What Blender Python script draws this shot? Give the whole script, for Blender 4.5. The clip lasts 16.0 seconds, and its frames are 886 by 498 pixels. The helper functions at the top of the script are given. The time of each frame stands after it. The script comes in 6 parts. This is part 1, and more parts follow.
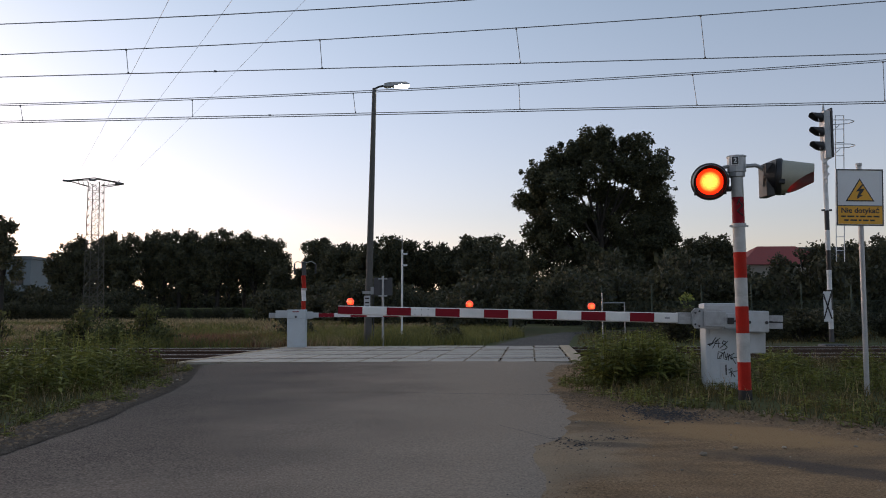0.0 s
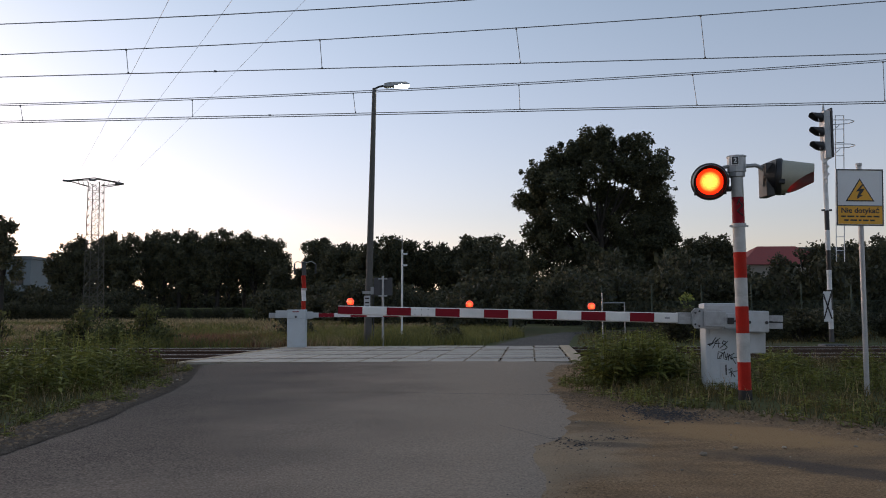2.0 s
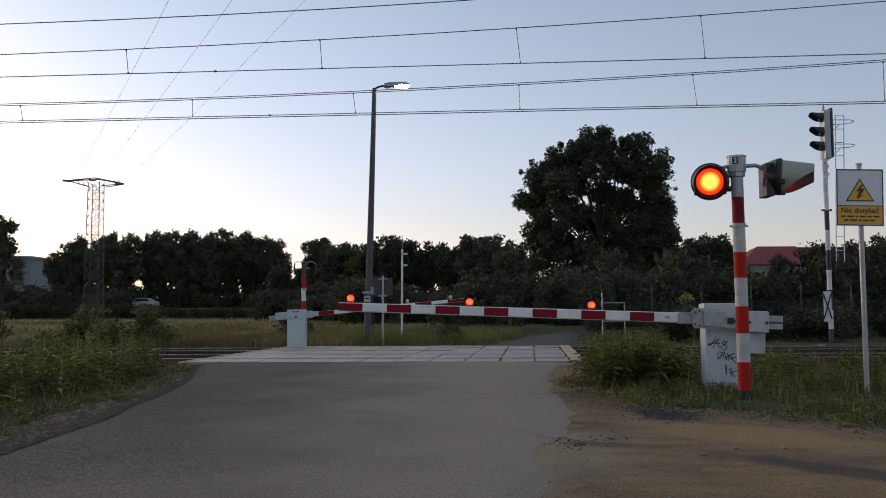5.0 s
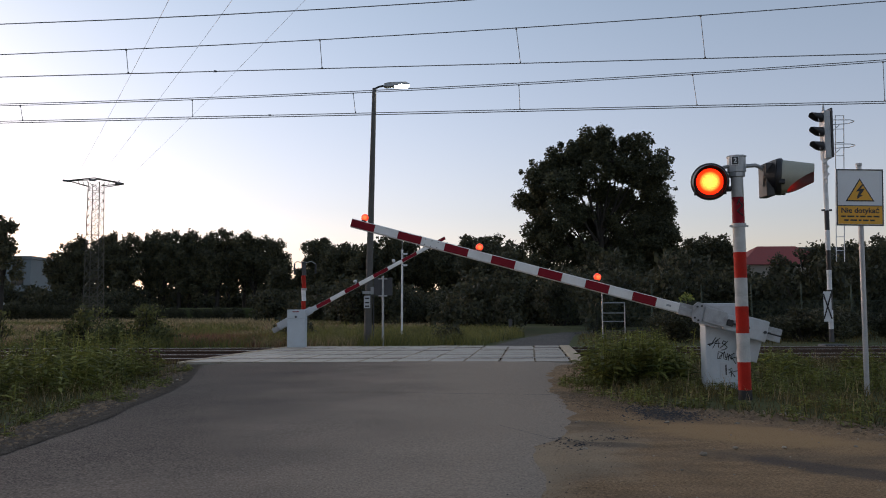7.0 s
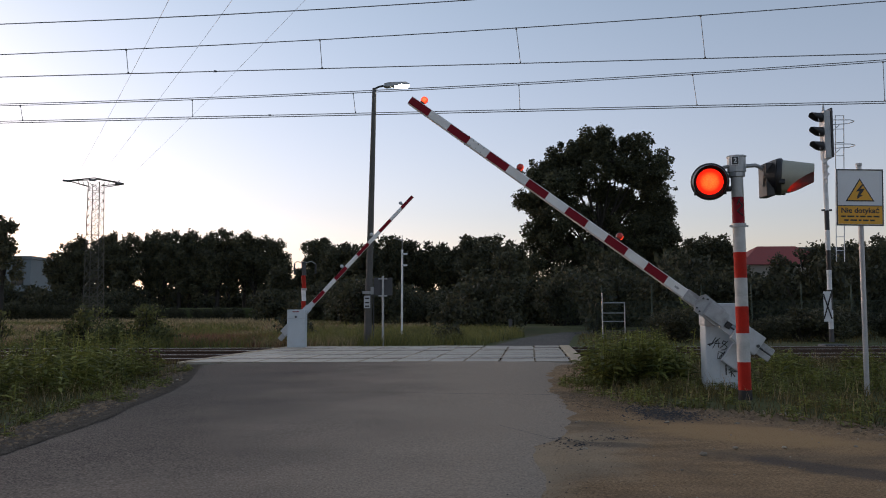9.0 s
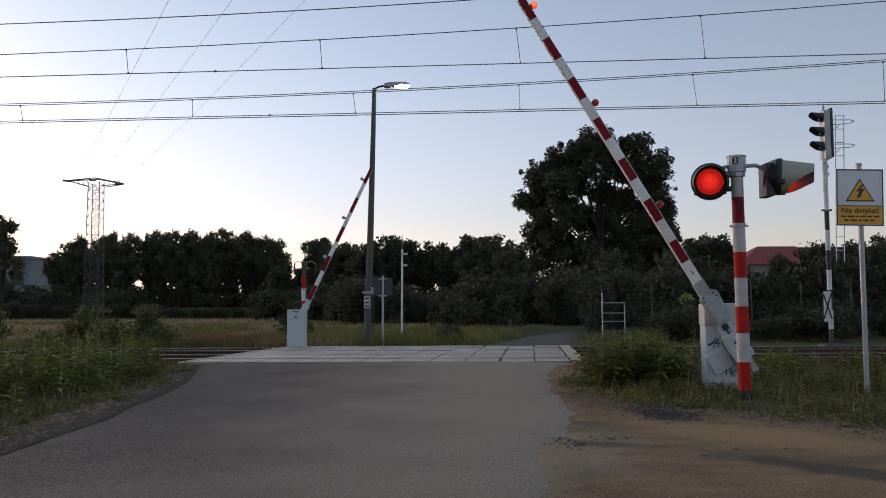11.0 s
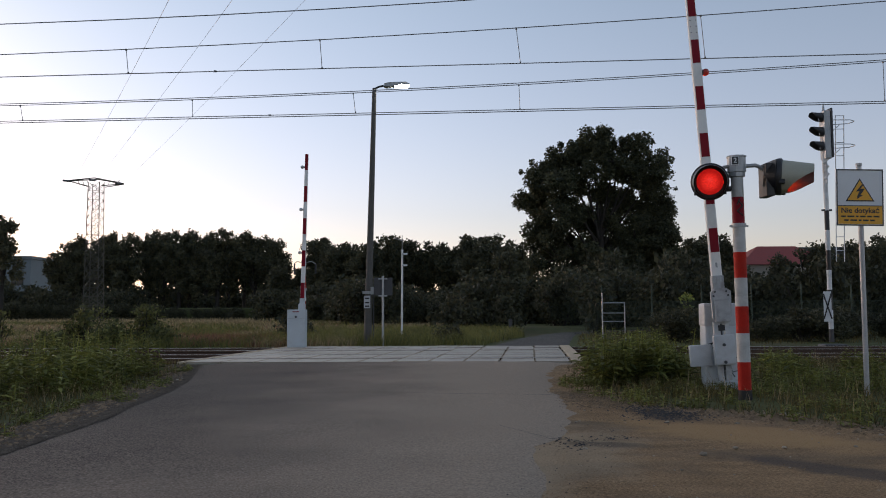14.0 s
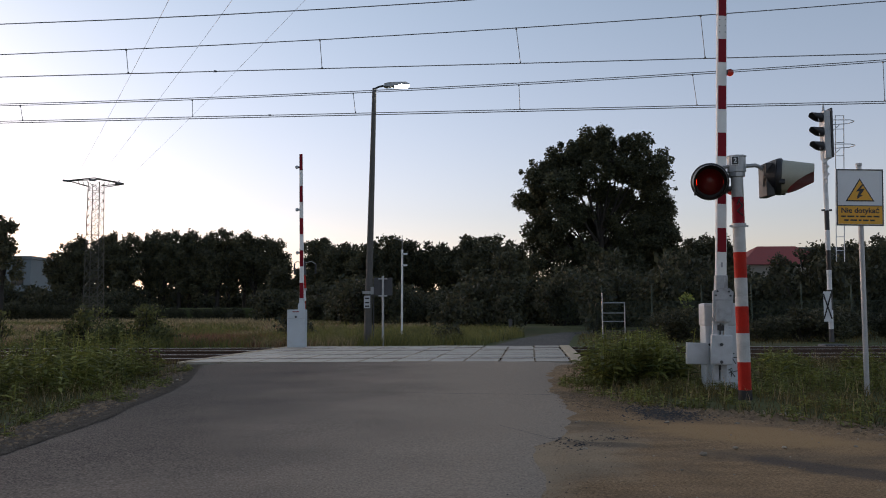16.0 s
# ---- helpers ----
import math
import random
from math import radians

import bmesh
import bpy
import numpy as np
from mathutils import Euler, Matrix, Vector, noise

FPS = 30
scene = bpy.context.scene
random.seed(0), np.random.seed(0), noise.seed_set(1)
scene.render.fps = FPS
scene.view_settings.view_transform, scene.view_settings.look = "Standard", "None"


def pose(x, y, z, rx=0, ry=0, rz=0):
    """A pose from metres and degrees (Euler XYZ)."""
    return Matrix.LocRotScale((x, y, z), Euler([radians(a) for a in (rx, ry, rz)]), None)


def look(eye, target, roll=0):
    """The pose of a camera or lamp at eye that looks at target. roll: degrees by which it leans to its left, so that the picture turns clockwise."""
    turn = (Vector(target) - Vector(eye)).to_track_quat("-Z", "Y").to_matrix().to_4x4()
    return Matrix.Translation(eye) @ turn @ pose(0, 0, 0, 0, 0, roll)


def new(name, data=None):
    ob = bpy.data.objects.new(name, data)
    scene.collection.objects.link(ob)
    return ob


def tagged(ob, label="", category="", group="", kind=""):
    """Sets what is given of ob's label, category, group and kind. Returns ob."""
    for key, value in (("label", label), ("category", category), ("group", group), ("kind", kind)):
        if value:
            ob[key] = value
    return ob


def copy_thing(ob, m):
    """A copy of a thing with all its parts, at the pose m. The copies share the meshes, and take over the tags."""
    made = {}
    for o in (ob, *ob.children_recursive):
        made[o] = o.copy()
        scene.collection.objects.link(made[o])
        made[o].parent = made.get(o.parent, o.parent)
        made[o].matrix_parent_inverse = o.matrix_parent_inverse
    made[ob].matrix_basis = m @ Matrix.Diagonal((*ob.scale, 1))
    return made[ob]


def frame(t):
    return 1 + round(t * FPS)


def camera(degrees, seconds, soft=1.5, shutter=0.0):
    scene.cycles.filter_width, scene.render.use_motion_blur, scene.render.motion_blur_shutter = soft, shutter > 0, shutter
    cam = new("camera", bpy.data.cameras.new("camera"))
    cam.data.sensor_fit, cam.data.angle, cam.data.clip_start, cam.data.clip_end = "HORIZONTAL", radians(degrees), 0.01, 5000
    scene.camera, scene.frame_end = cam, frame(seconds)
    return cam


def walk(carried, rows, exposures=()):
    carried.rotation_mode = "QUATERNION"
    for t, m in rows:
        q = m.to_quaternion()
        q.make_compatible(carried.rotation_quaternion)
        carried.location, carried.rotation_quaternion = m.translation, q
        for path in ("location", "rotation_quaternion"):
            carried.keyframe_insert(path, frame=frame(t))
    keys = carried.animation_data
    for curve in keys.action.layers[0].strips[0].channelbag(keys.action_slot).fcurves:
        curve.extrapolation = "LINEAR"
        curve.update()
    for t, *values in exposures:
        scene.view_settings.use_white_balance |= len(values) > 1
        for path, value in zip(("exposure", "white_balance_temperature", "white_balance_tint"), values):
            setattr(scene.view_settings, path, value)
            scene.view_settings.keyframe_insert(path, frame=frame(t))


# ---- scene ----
# ---- camera ----
cam = camera(55.19, 16.0, 1.0)
CAM_POSE = pose(0, 0, 0.94, 94.27, 0, 0) @ pose(0, 0, 0, 0, 0, -0.35)
walk(cam, [(0.0, CAM_POSE), (16.0, CAM_POSE)], [(0.0, 0.0), (16.0, 0.0)])

# ---- world and sun: dusk, glow low over the field ----
world = bpy.data.worlds.new("dusk_sky")
scene.world = world
world.use_nodes = True
wn, wl = world.node_tree.nodes, world.node_tree.links
sky = wn.new("ShaderNodeTexSky")
sky.sky_type = "NISHITA"
sky.sun_disc = False
sky.sun_elevation = radians(6.0)
sky.sun_rotation = radians(-50.0)
sky.air_density, sky.dust_density, sky.ozone_density = 1.0, 0.8, 2.6
hsv = wn.new("ShaderNodeHueSaturation")
hsv.inputs["Saturation"].default_value = 0.68
wl.new(sky.outputs[0], hsv.inputs["Color"])
tint = wn.new("ShaderNodeMix")
tint.data_type, tint.blend_type = "RGBA", "MULTIPLY"
tint.inputs["Factor"].default_value = 1.0
# the sky's haze turns rosy towards the horizon all round
up = wn.new("ShaderNodeTexCoord")
sep = wn.new("ShaderNodeSeparateXYZ")
wl.new(up.outputs["Generated"], sep.inputs[0])
haze = wn.new("ShaderNodeValToRGB")
haze.color_ramp.elements[0].position, haze.color_ramp.elements[0].color = 0.03, (1.15, 0.90, 0.96, 1)
haze.color_ramp.elements[1].position, haze.color_ramp.elements[1].color = 0.42, (1.03, 0.98, 0.96, 1)
wl.new(sep.outputs["Z"], haze.inputs["Fac"])
wl.new(haze.outputs["Color"], tint.inputs["B"])
wl.new(hsv.outputs[0], tint.inputs["A"])
wn["Background"].inputs["Strength"].default_value = 0.29
wl.new(tint.outputs["Result"], wn["Background"].inputs["Color"])
sun = new("sun", bpy.data.lights.new("sun", "SUN"))
sun.data.energy, sun.data.angle, sun.data.color = 0.35, radians(70), (1.0, 0.86, 0.70)
sun.matrix_world = look((-60, 77, 48), (0, 0, 0))


# ---- materials ----
def mat(name, base, rough=0.7, metal=0.0, var=0.25, scale=6.0, fine=60.0, bump=0.15, dirt=None, dirt_amount=0.4, per_piece=0.0, island=False, stretch=None, emit=None, spec=0.5, grain=1.0):
    """A surface with coarse and fine variation of colour, stains and relief, in metres of the object's space."""
    m = bpy.data.materials.new(name)
    m.use_nodes = True
    n, l = m.node_tree.nodes, m.node_tree.links
    p = n["Principled BSDF"]
    p.inputs["Metallic"].default_value = metal
    p.inputs["Specular IOR Level"].default_value = spec
    tc = n.new("ShaderNodeTexCoord")
    vec = tc.outputs["Object"]
    if stretch:
        mp = n.new("ShaderNodeMapping")
        mp.inputs["Scale"].default_value = stretch
        l.new(vec, mp.inputs["Vector"])
        vec = mp.outputs[0]
    a = n.new("ShaderNodeTexNoise")
    a.inputs["Scale"].default_value, a.inputs["Detail"].default_value = scale, 5
    b = n.new("ShaderNodeTexNoise")
    b.inputs["Scale"].default_value, b.inputs["Detail"].default_value = fine, 3
    l.new(vec, a.inputs["Vector"])
    l.new(vec, b.inputs["Vector"])
    boost = n.new("ShaderNodeMath")
    boost.operation = "MULTIPLY_ADD"
    boost.inputs[1].default_value, boost.inputs[2].default_value = grain, 0.5 * (1 - grain)
    l.new(b.outputs["Fac"], boost.inputs[0])
    add = n.new("ShaderNodeMath")
    add.operation = "ADD"
    l.new(a.outputs["Fac"], add.inputs[0])
    l.new(boost.outputs[0], add.inputs[1])
    rng = n.new("ShaderNodeMapRange")
    rng.clamp = False
    rng.inputs["From Min"].default_value, rng.inputs["From Max"].default_value = 0.6, 1.4
    rng.inputs["To Min"].default_value, rng.inputs["To Max"].default_value = 1 - var, 1 + var
    l.new(add.outputs[0], rng.inputs["Value"])
    value = rng.outputs[0]
    if per_piece:
        if island:
            rnd = n.new("ShaderNodeNewGeometry").outputs["Random Per Island"]
        else:
            rnd = n.new("ShaderNodeObjectInfo").outputs["Random"]
        r2 = n.new("ShaderNodeMapRange")
        r2.inputs["To Min"].default_value, r2.inputs["To Max"].default_value = 1 - per_piece, 1 + per_piece
        l.new(rnd, r2.inputs["Value"])
        mul = n.new("ShaderNodeMath")
        mul.operation = "MULTIPLY"
        l.new(value, mul.inputs[0])
        l.new(r2.outputs[0], mul.inputs[1])
        value = mul.outputs[0]
    sc = n.new("ShaderNodeVectorMath")
    sc.operation = "SCALE"
    sc.inputs[0].default_value = base
    l.new(value, sc.inputs["Scale"])
    colour = sc.outputs[0]
    if dirt:
        d = n.new("ShaderNodeTexNoise")
        d.inputs["Scale"].default_value, d.inputs["Detail"].default_value = scale * 0.45, 6
        d.inputs["Distortion"].default_value = 0.6
        l.new(vec, d.inputs["Vector"])
        dr = n.new("ShaderNodeMapRange")
        dr.inputs["From Min"].default_value, dr.inputs["From Max"].default_value = 0.48, 0.68
        dr.inputs["To Max"].default_value = dirt_amount
        l.new(d.outputs["Fac"], dr.inputs["Value"])
        mx = n.new("ShaderNodeMix")
        mx.data_type = "RGBA"
        mx.inputs["B"].default_value = (*dirt, 1)
        l.new(dr.outputs[0], mx.inputs["Factor"])
        l.new(colour, mx.inputs["A"])
        colour = mx.outputs["Result"]
    l.new(colour, p.inputs["Base Color"])
    rr = n.new("ShaderNodeMapRange")
    rr.inputs["To Min"].default_value, rr.inputs["To Max"].default_value = max(0.05, rough - 0.12), min(1.0, rough + 0.12)
    l.new(a.outputs["Fac"], rr.inputs["Value"])
    l.new(rr.outputs[0], p.inputs["Roughness"])
    if bump:
        bp = n.new("ShaderNodeBump")
        bp.inputs["Strength"].default_value, bp.inputs["Distance"].default_value = bump, 0.02
        l.new(b.outputs["Fac"], bp.inputs["Height"])
        l.new(bp.outputs[0], p.inputs["Normal"])
    if emit:
        p.inputs["Emission Color"].default_value = (*emit[0], 1)
        p.inputs["Emission Strength"].default_value = emit[1]
    return m


def leafy(name, base, var=0.45, trans=0.25, hue=(1.25, 1.0, 0.7)):
    """Leaves: each leaf a little different, some light passing through."""
    m = bpy.data.materials.new(name)
    m.use_nodes = True
    n, l = m.node_tree.nodes, m.node_tree.links
    p = n["Principled BSDF"]
    p.inputs["Roughness"].default_value = 0.65
    p.inputs["Specular IOR Level"].default_value = 0.25
    g = n.new("ShaderNodeNewGeometry")
    r = n.new("ShaderNodeValToRGB")
    lo, hi = [c * (1 - var) for c in base], [c * (1 + var) * h for c, h in zip(base, hue)]
    r.color_ramp.elements[0].color, r.color_ramp.elements[1].color = (*lo, 1), (*hi, 1)
    l.new(g.outputs["Random Per Island"], r.inputs["Fac"])
    big = n.new("ShaderNodeTexNoise")
    big.inputs["Scale"].default_value = 0.6
    tc = n.new("ShaderNodeTexCoord")
    l.new(tc.outputs["Object"], big.inputs["Vector"])
    mr = n.new("ShaderNodeMapRange")
    mr.inputs["From Min"].default_value, mr.inputs["From Max"].default_value = 0.3, 0.7
    mr.inputs["To Min"].default_value, mr.inputs["To Max"].default_value = 0.65, 1.3
    l.new(big.outputs["Fac"], mr.inputs["Value"])
    sc = n.new("ShaderNodeVectorMath")
    sc.operation = "SCALE"
    l.new(r.outputs["Color"], sc.inputs[0])
    l.new(mr.outputs[0], sc.inputs["Scale"])
    l.new(sc.outputs[0], p.inputs["Base Color"])
    t = n.new("ShaderNodeBsdfTranslucent")
    l.new(sc.outputs[0], t.inputs["Color"])
    mix = n.new("ShaderNodeMixShader")
    mix.inputs[0].default_value = trans
    l.new(p.outputs[0], mix.inputs[1])
    l.new(t.outputs[0], mix.inputs[2])
    l.new(mix.outputs[0], n["Material Output"].inputs["Surface"])
    return m


def signal_glass(name, power, plain, lit, mid, limits):
    """Lamp glass on a turning ball: its front gives bright light, its flanks a dim glow, its back none."""
    m = bpy.data.materials.new(name)
    m.use_nodes = True
    n, l = m.node_tree.nodes, m.node_tree.links
    p = n["Principled BSDF"]
    p.inputs["Roughness"].default_value = 0.25
    p.inputs["Base Color"].default_value = (*plain, 1)
    tc = n.new("ShaderNodeTexCoord")
    nm = n.new("ShaderNodeVectorMath")
    nm.operation = "NORMALIZE"
    l.new(tc.outputs["Object"], nm.inputs[0])
    sx = n.new("ShaderNodeSeparateXYZ")
    l.new(nm.outputs[0], sx.inputs[0])
    neg = n.new("ShaderNodeMath")
    neg.operation = "MULTIPLY"
    neg.inputs[1].default_value = -1.0
    l.new(sx.outputs["Y"], neg.inputs[0])
    az = n.new("ShaderNodeMath")
    az.operation = "ARCTAN2"
    l.new(sx.outputs["X"], az.inputs[0])
    l.new(neg.outputs[0], az.inputs[1])
    turn = n.new("ShaderNodeMapRange")
    turn.inputs["From Min"].default_value, turn.inputs["From Max"].default_value = -math.pi, math.pi
    l.new(az.outputs[0], turn.inputs["Value"])
    ramp = n.new("ShaderNodeValToRGB")
    e = ramp.color_ramp.elements
    dark = (0.0012, 0.0001, 0.0001)
    half = [0.35 * c for c in mid]
    e[0].position, e[0].color = 0.0, (*half, 1)
    e[1].position, e[1].color = 1.0, (*half, 1)
    for pos, col in ((0.08, mid), (limits[0], mid), (limits[1], lit[0]), (0.5, lit[0]), (1 - limits[1], lit[0]), (limits[2], dark), (0.97, dark)):
        el = e.new(pos)
        el.color = (*col, 1)
    l.new(turn.outputs[0], ramp.inputs["Fac"])
    core = n.new("ShaderNodeMapRange")
    core.inputs["From Min"].default_value, core.inputs["From Max"].default_value = limits[3], 1.0
    l.new(neg.outputs[0], core.inputs["Value"])
    hot = n.new("ShaderNodeMix")
    hot.data_type = "RGBA"
    hot.inputs["B"].default_value = (*lit[1], 1)
    l.new(core.outputs[0], hot.inputs["Factor"])
    l.new(ramp.outputs["Color"], hot.inputs["A"])
    vo = n.new("ShaderNodeTexVoronoi")
    vo.inputs["Scale"].default_value = 85
    l.new(tc.outputs["Object"], vo.inputs["Vector"])
    vr = n.new("ShaderNodeMapRange")
    vr.inputs["From Max"].default_value = 0.7
    vr.inputs["To Min"].default_value, vr.inputs["To Max"].default_value = 1.12, 0.72
    l.new(vo.outputs["Distance"], vr.inputs["Value"])
    st = n.new("ShaderNodeMath")
    st.operation = "MULTIPLY"
    st.inputs[1].default_value = power
    l.new(vr.outputs[0], st.inputs[0])
    bp = n.new("ShaderNodeBump")
    bp.inputs["Strength"].default_value = 0.4
    l.new(vo.outputs["Distance"], bp.inputs["Height"])
    l.new(bp.outputs[0], p.inputs["Normal"])
    l.new(hot.outputs["Result"], p.inputs["Emission Color"])
    l.new(st.outputs[0], p.inputs["Emission Strength"])
    return m


def lamp_glass(name, power):
    """Signal glass on a turning ball with four quarters: full light, half light, dim glow and dark."""
    m = bpy.data.materials.new(name)
    m.use_nodes = True
    n, l = m.node_tree.nodes, m.node_tree.links
    p = n["Principled BSDF"]
    p.inputs["Roughness"].default_value = 0.3
    p.inputs["Base Color"].default_value = (0.05, 0.006, 0.006, 1)
    tc = n.new("ShaderNodeTexCoord")
    nm = n.new("ShaderNodeVectorMath")
    nm.operation = "NORMALIZE"
    l.new(tc.outputs["Object"], nm.inputs[0])
    sx = n.new("ShaderNodeSeparateXYZ")
    l.new(nm.outputs[0], sx.inputs[0])

    def step(kind, a, b=None, c=None):
        q = n.new("ShaderNodeMath")
        q.operation = kind
        for i, s in enumerate((a, b, c)):
            if isinstance(s, (int, float)):
                q.inputs[i].default_value = s
            elif s is not None:
                l.new(s, q.inputs[i])
        return q.outputs[0]
    az = step("ARCTAN2", step("MULTIPLY", sx.outputs["X"], -1.0), step("MULTIPLY", sx.outputs["Y"], -1.0))
    turn = step("FRACT", step("MULTIPLY_ADD", az, 0.5 / math.pi, 1.125))
    near = step("WRAP", az, math.pi / 4, -math.pi / 4)
    level = step("SQRT", step("SUBTRACT", 1.0, step("MULTIPLY", sx.outputs["Z"], sx.outputs["Z"])))
    core = step("MULTIPLY", step("COSINE", near), level)
    mix = n.new("ShaderNodeMix")
    mix.data_type = "RGBA"
    for socket, cols in (("A", ((1.0, 0.014, 0.002), (0.42, 0.006, 0.002), (0.095, 0.002, 0.0016), (0.0015, 0.0001, 0.0001))),
                         ("B", ((1.0, 0.30, 0.04), (0.75, 0.05, 0.008), (0.20, 0.006, 0.004), (0.003, 0.0002, 0.0002)))):
        ramp = n.new("ShaderNodeValToRGB")
        ramp.color_ramp.interpolation = "CONSTANT"
        e = ramp.color_ramp.elements
        e[0].position, e[0].color = 0.0, (*cols[0], 1)
        e[1].position, e[1].color = 0.25, (*cols[1], 1)
        for pos, col in ((0.5, cols[2]), (0.75, cols[3])):
            e.new(pos).color = (*col, 1)
        l.new(turn, ramp.inputs["Fac"])
        l.new(ramp.outputs["Color"], mix.inputs[socket])
    hot = n.new("ShaderNodeMapRange")
    hot.interpolation_type = "SMOOTHSTEP"
    hot.inputs["From Min"].default_value, hot.inputs["From Max"].default_value = 0.80, 1.0
    l.new(core, hot.inputs["Value"])
    l.new(hot.outputs[0], mix.inputs["Factor"])
    vo = n.new("ShaderNodeTexVoronoi")
    vo.inputs["Scale"].default_value = 75
    l.new(tc.outputs["Object"], vo.inputs["Vector"])
    vr = n.new("ShaderNodeMapRange")
    vr.inputs["From Max"].default_value = 0.7
    vr.inputs["To Min"].default_value, vr.inputs["To Max"].default_value = 1.15 * power, 0.65 * power
    l.new(vo.outputs["Distance"], vr.inputs["Value"])
    bp = n.new("ShaderNodeBump")
    bp.inputs["Strength"].default_value = 0.4
    l.new(vo.outputs["Distance"], bp.inputs["Height"])
    l.new(bp.outputs[0], p.inputs["Normal"])
    l.new(mix.outputs["Result"], p.inputs["Emission Color"])
    l.new(vr.outputs[0], p.inputs["Emission Strength"])
    return m


ASPHALT = mat("asphalt", (0.128, 0.106, 0.090), 0.95, grain=4.6, var=0.36, scale=0.55, fine=80, bump=0.5, dirt=(0.148, 0.125, 0.107), dirt_amount=0.6, spec=0.08)


def lane_tone(m, colour, x0, x1, most):
    """Blends towards another colour from x0 to x1 across the road, patchy and soft at its rim."""
    n, l = m.node_tree.nodes, m.node_tree.links
    p = n["Principled BSDF"]
    under = p.inputs["Base Color"].links[0].from_socket
    tc = n.new("ShaderNodeTexCoord")
    sep = n.new("ShaderNodeSeparateXYZ")
    l.new(tc.outputs["Object"], sep.inputs[0])
    patch = n.new("ShaderNodeTexNoise")
    patch.inputs["Scale"].default_value, patch.inputs["Detail"].default_value = 0.8, 6
    l.new(tc.outputs["Object"], patch.inputs["Vector"])
    warp = n.new("ShaderNodeMath")
    warp.operation = "MULTIPLY_ADD"
    warp.inputs[1].default_value = 3.0
    l.new(patch.outputs["Fac"], warp.inputs[0])
    l.new(sep.outputs["X"], warp.inputs[2])
    fade = n.new("ShaderNodeMapRange")
    fade.interpolation_type = "SMOOTHSTEP"
    fade.inputs["From Min"].default_value, fade.inputs["From Max"].default_value = x0 + 1.5, x1 + 1.5
    fade.inputs["To Max"].default_value = most
    l.new(warp.outputs[0], fade.inputs["Value"])
    mix = n.new("ShaderNodeMix")
    mix.data_type = "RGBA"
    l.new(fade.outputs[0], mix.inputs[0])
    l.new(under, mix.inputs[6])
    mix.inputs[7].default_value = (*colour, 1)
    # grit shows through the blended colour
    grit = n.new("ShaderNodeTexNoise")
    grit.inputs["Scale"].default_value, grit.inputs["Detail"].default_value = 65, 4
    l.new(tc.outputs["Object"], grit.inputs["Vector"])
    gr = n.new("ShaderNodeMapRange")
    gr.inputs["From Min"].default_value, gr.inputs["From Max"].default_value = 0.3, 0.7
    gr.inputs["To Min"].default_value, gr.inputs["To Max"].default_value = 0.72, 1.28
    l.new(grit.outputs["Fac"], gr.inputs["Value"])
    gs = n.new("ShaderNodeVectorMath")
    gs.operation = "SCALE"
    l.new(mix.outputs[2], gs.inputs[0])
    l.new(gr.outputs[0], gs.inputs["Scale"])
    l.new(gs.outputs[0], p.inputs["Base Color"])


# paler towards the right lane
lane_tone(ASPHALT, (0.35, 0.283, 0.22), -3.0, 0.7, 0.8)
FAR_ASPHALT = mat("old_asphalt", (0.105, 0.096, 0.088), 0.95, grain=3.0, var=0.35, scale=0.9, fine=30, bump=0.5, dirt=(0.10, 0.092, 0.08), dirt_amount=0.6, spec=0.08)


def streak(m, colour, a, b, width, most, rough=4.0):
    """A paler band or a dark stain with a soft ragged rim along the line from a to b."""
    n, l = m.node_tree.nodes, m.node_tree.links
    p = n["Principled BSDF"]
    under = p.inputs["Base Color"].links[0].from_socket
    tc = n.new("ShaderNodeTexCoord")
    mp = n.new("ShaderNodeMapping")
    mp.vector_type = "TEXTURE"
    dx, dy = b[0] - a[0], b[1] - a[1]
    mp.inputs["Location"].default_value = ((a[0] + b[0]) / 2, (a[1] + b[1]) / 2, 0)
    mp.inputs["Rotation"].default_value = (0, 0, math.atan2(dy, dx))
    mp.inputs["Scale"].default_value = (math.hypot(dx, dy) / 2, width, 1)
    l.new(tc.outputs["Object"], mp.inputs["Vector"])
    flat = n.new("ShaderNodeVectorMath")
    flat.operation = "MULTIPLY"
    flat.inputs[1].default_value = (1, 1, 0)
    l.new(mp.outputs[0], flat.inputs[0])
    far = n.new("ShaderNodeVectorMath")
    far.operation = "LENGTH"
    l.new(flat.outputs[0], far.inputs[0])
    wob = n.new("ShaderNodeTexNoise")
    wob.inputs["Scale"].default_value, wob.inputs["Detail"].default_value = rough, 7
    l.new(tc.outputs["Object"], wob.inputs["Vector"])
    edge = n.new("ShaderNodeMath")
    edge.operation = "MULTIPLY_ADD"
    edge.inputs[1].default_value = 1.3
    l.new(wob.outputs["Fac"], edge.inputs[0])
    l.new(far.outputs["Value"], edge.inputs[2])
    fade = n.new("ShaderNodeMapRange")
    fade.interpolation_type = "SMOOTHSTEP"
    fade.inputs["From Min"].default_value, fade.inputs["From Max"].default_value = 1.05, 1.75
    fade.inputs["To Min"].default_value, fade.inputs["To Max"].default_value = most, 0.0
    l.new(edge.outputs[0], fade.inputs["Value"])
    mix = n.new("ShaderNodeMix")
    mix.data_type = "RGBA"
    l.new(fade.outputs[0], mix.inputs[0])
    l.new(under, mix.inputs[6])
    mix.inputs[7].default_value = (*colour, 1)
    l.new(mix.outputs[2], p.inputs["Base Color"])


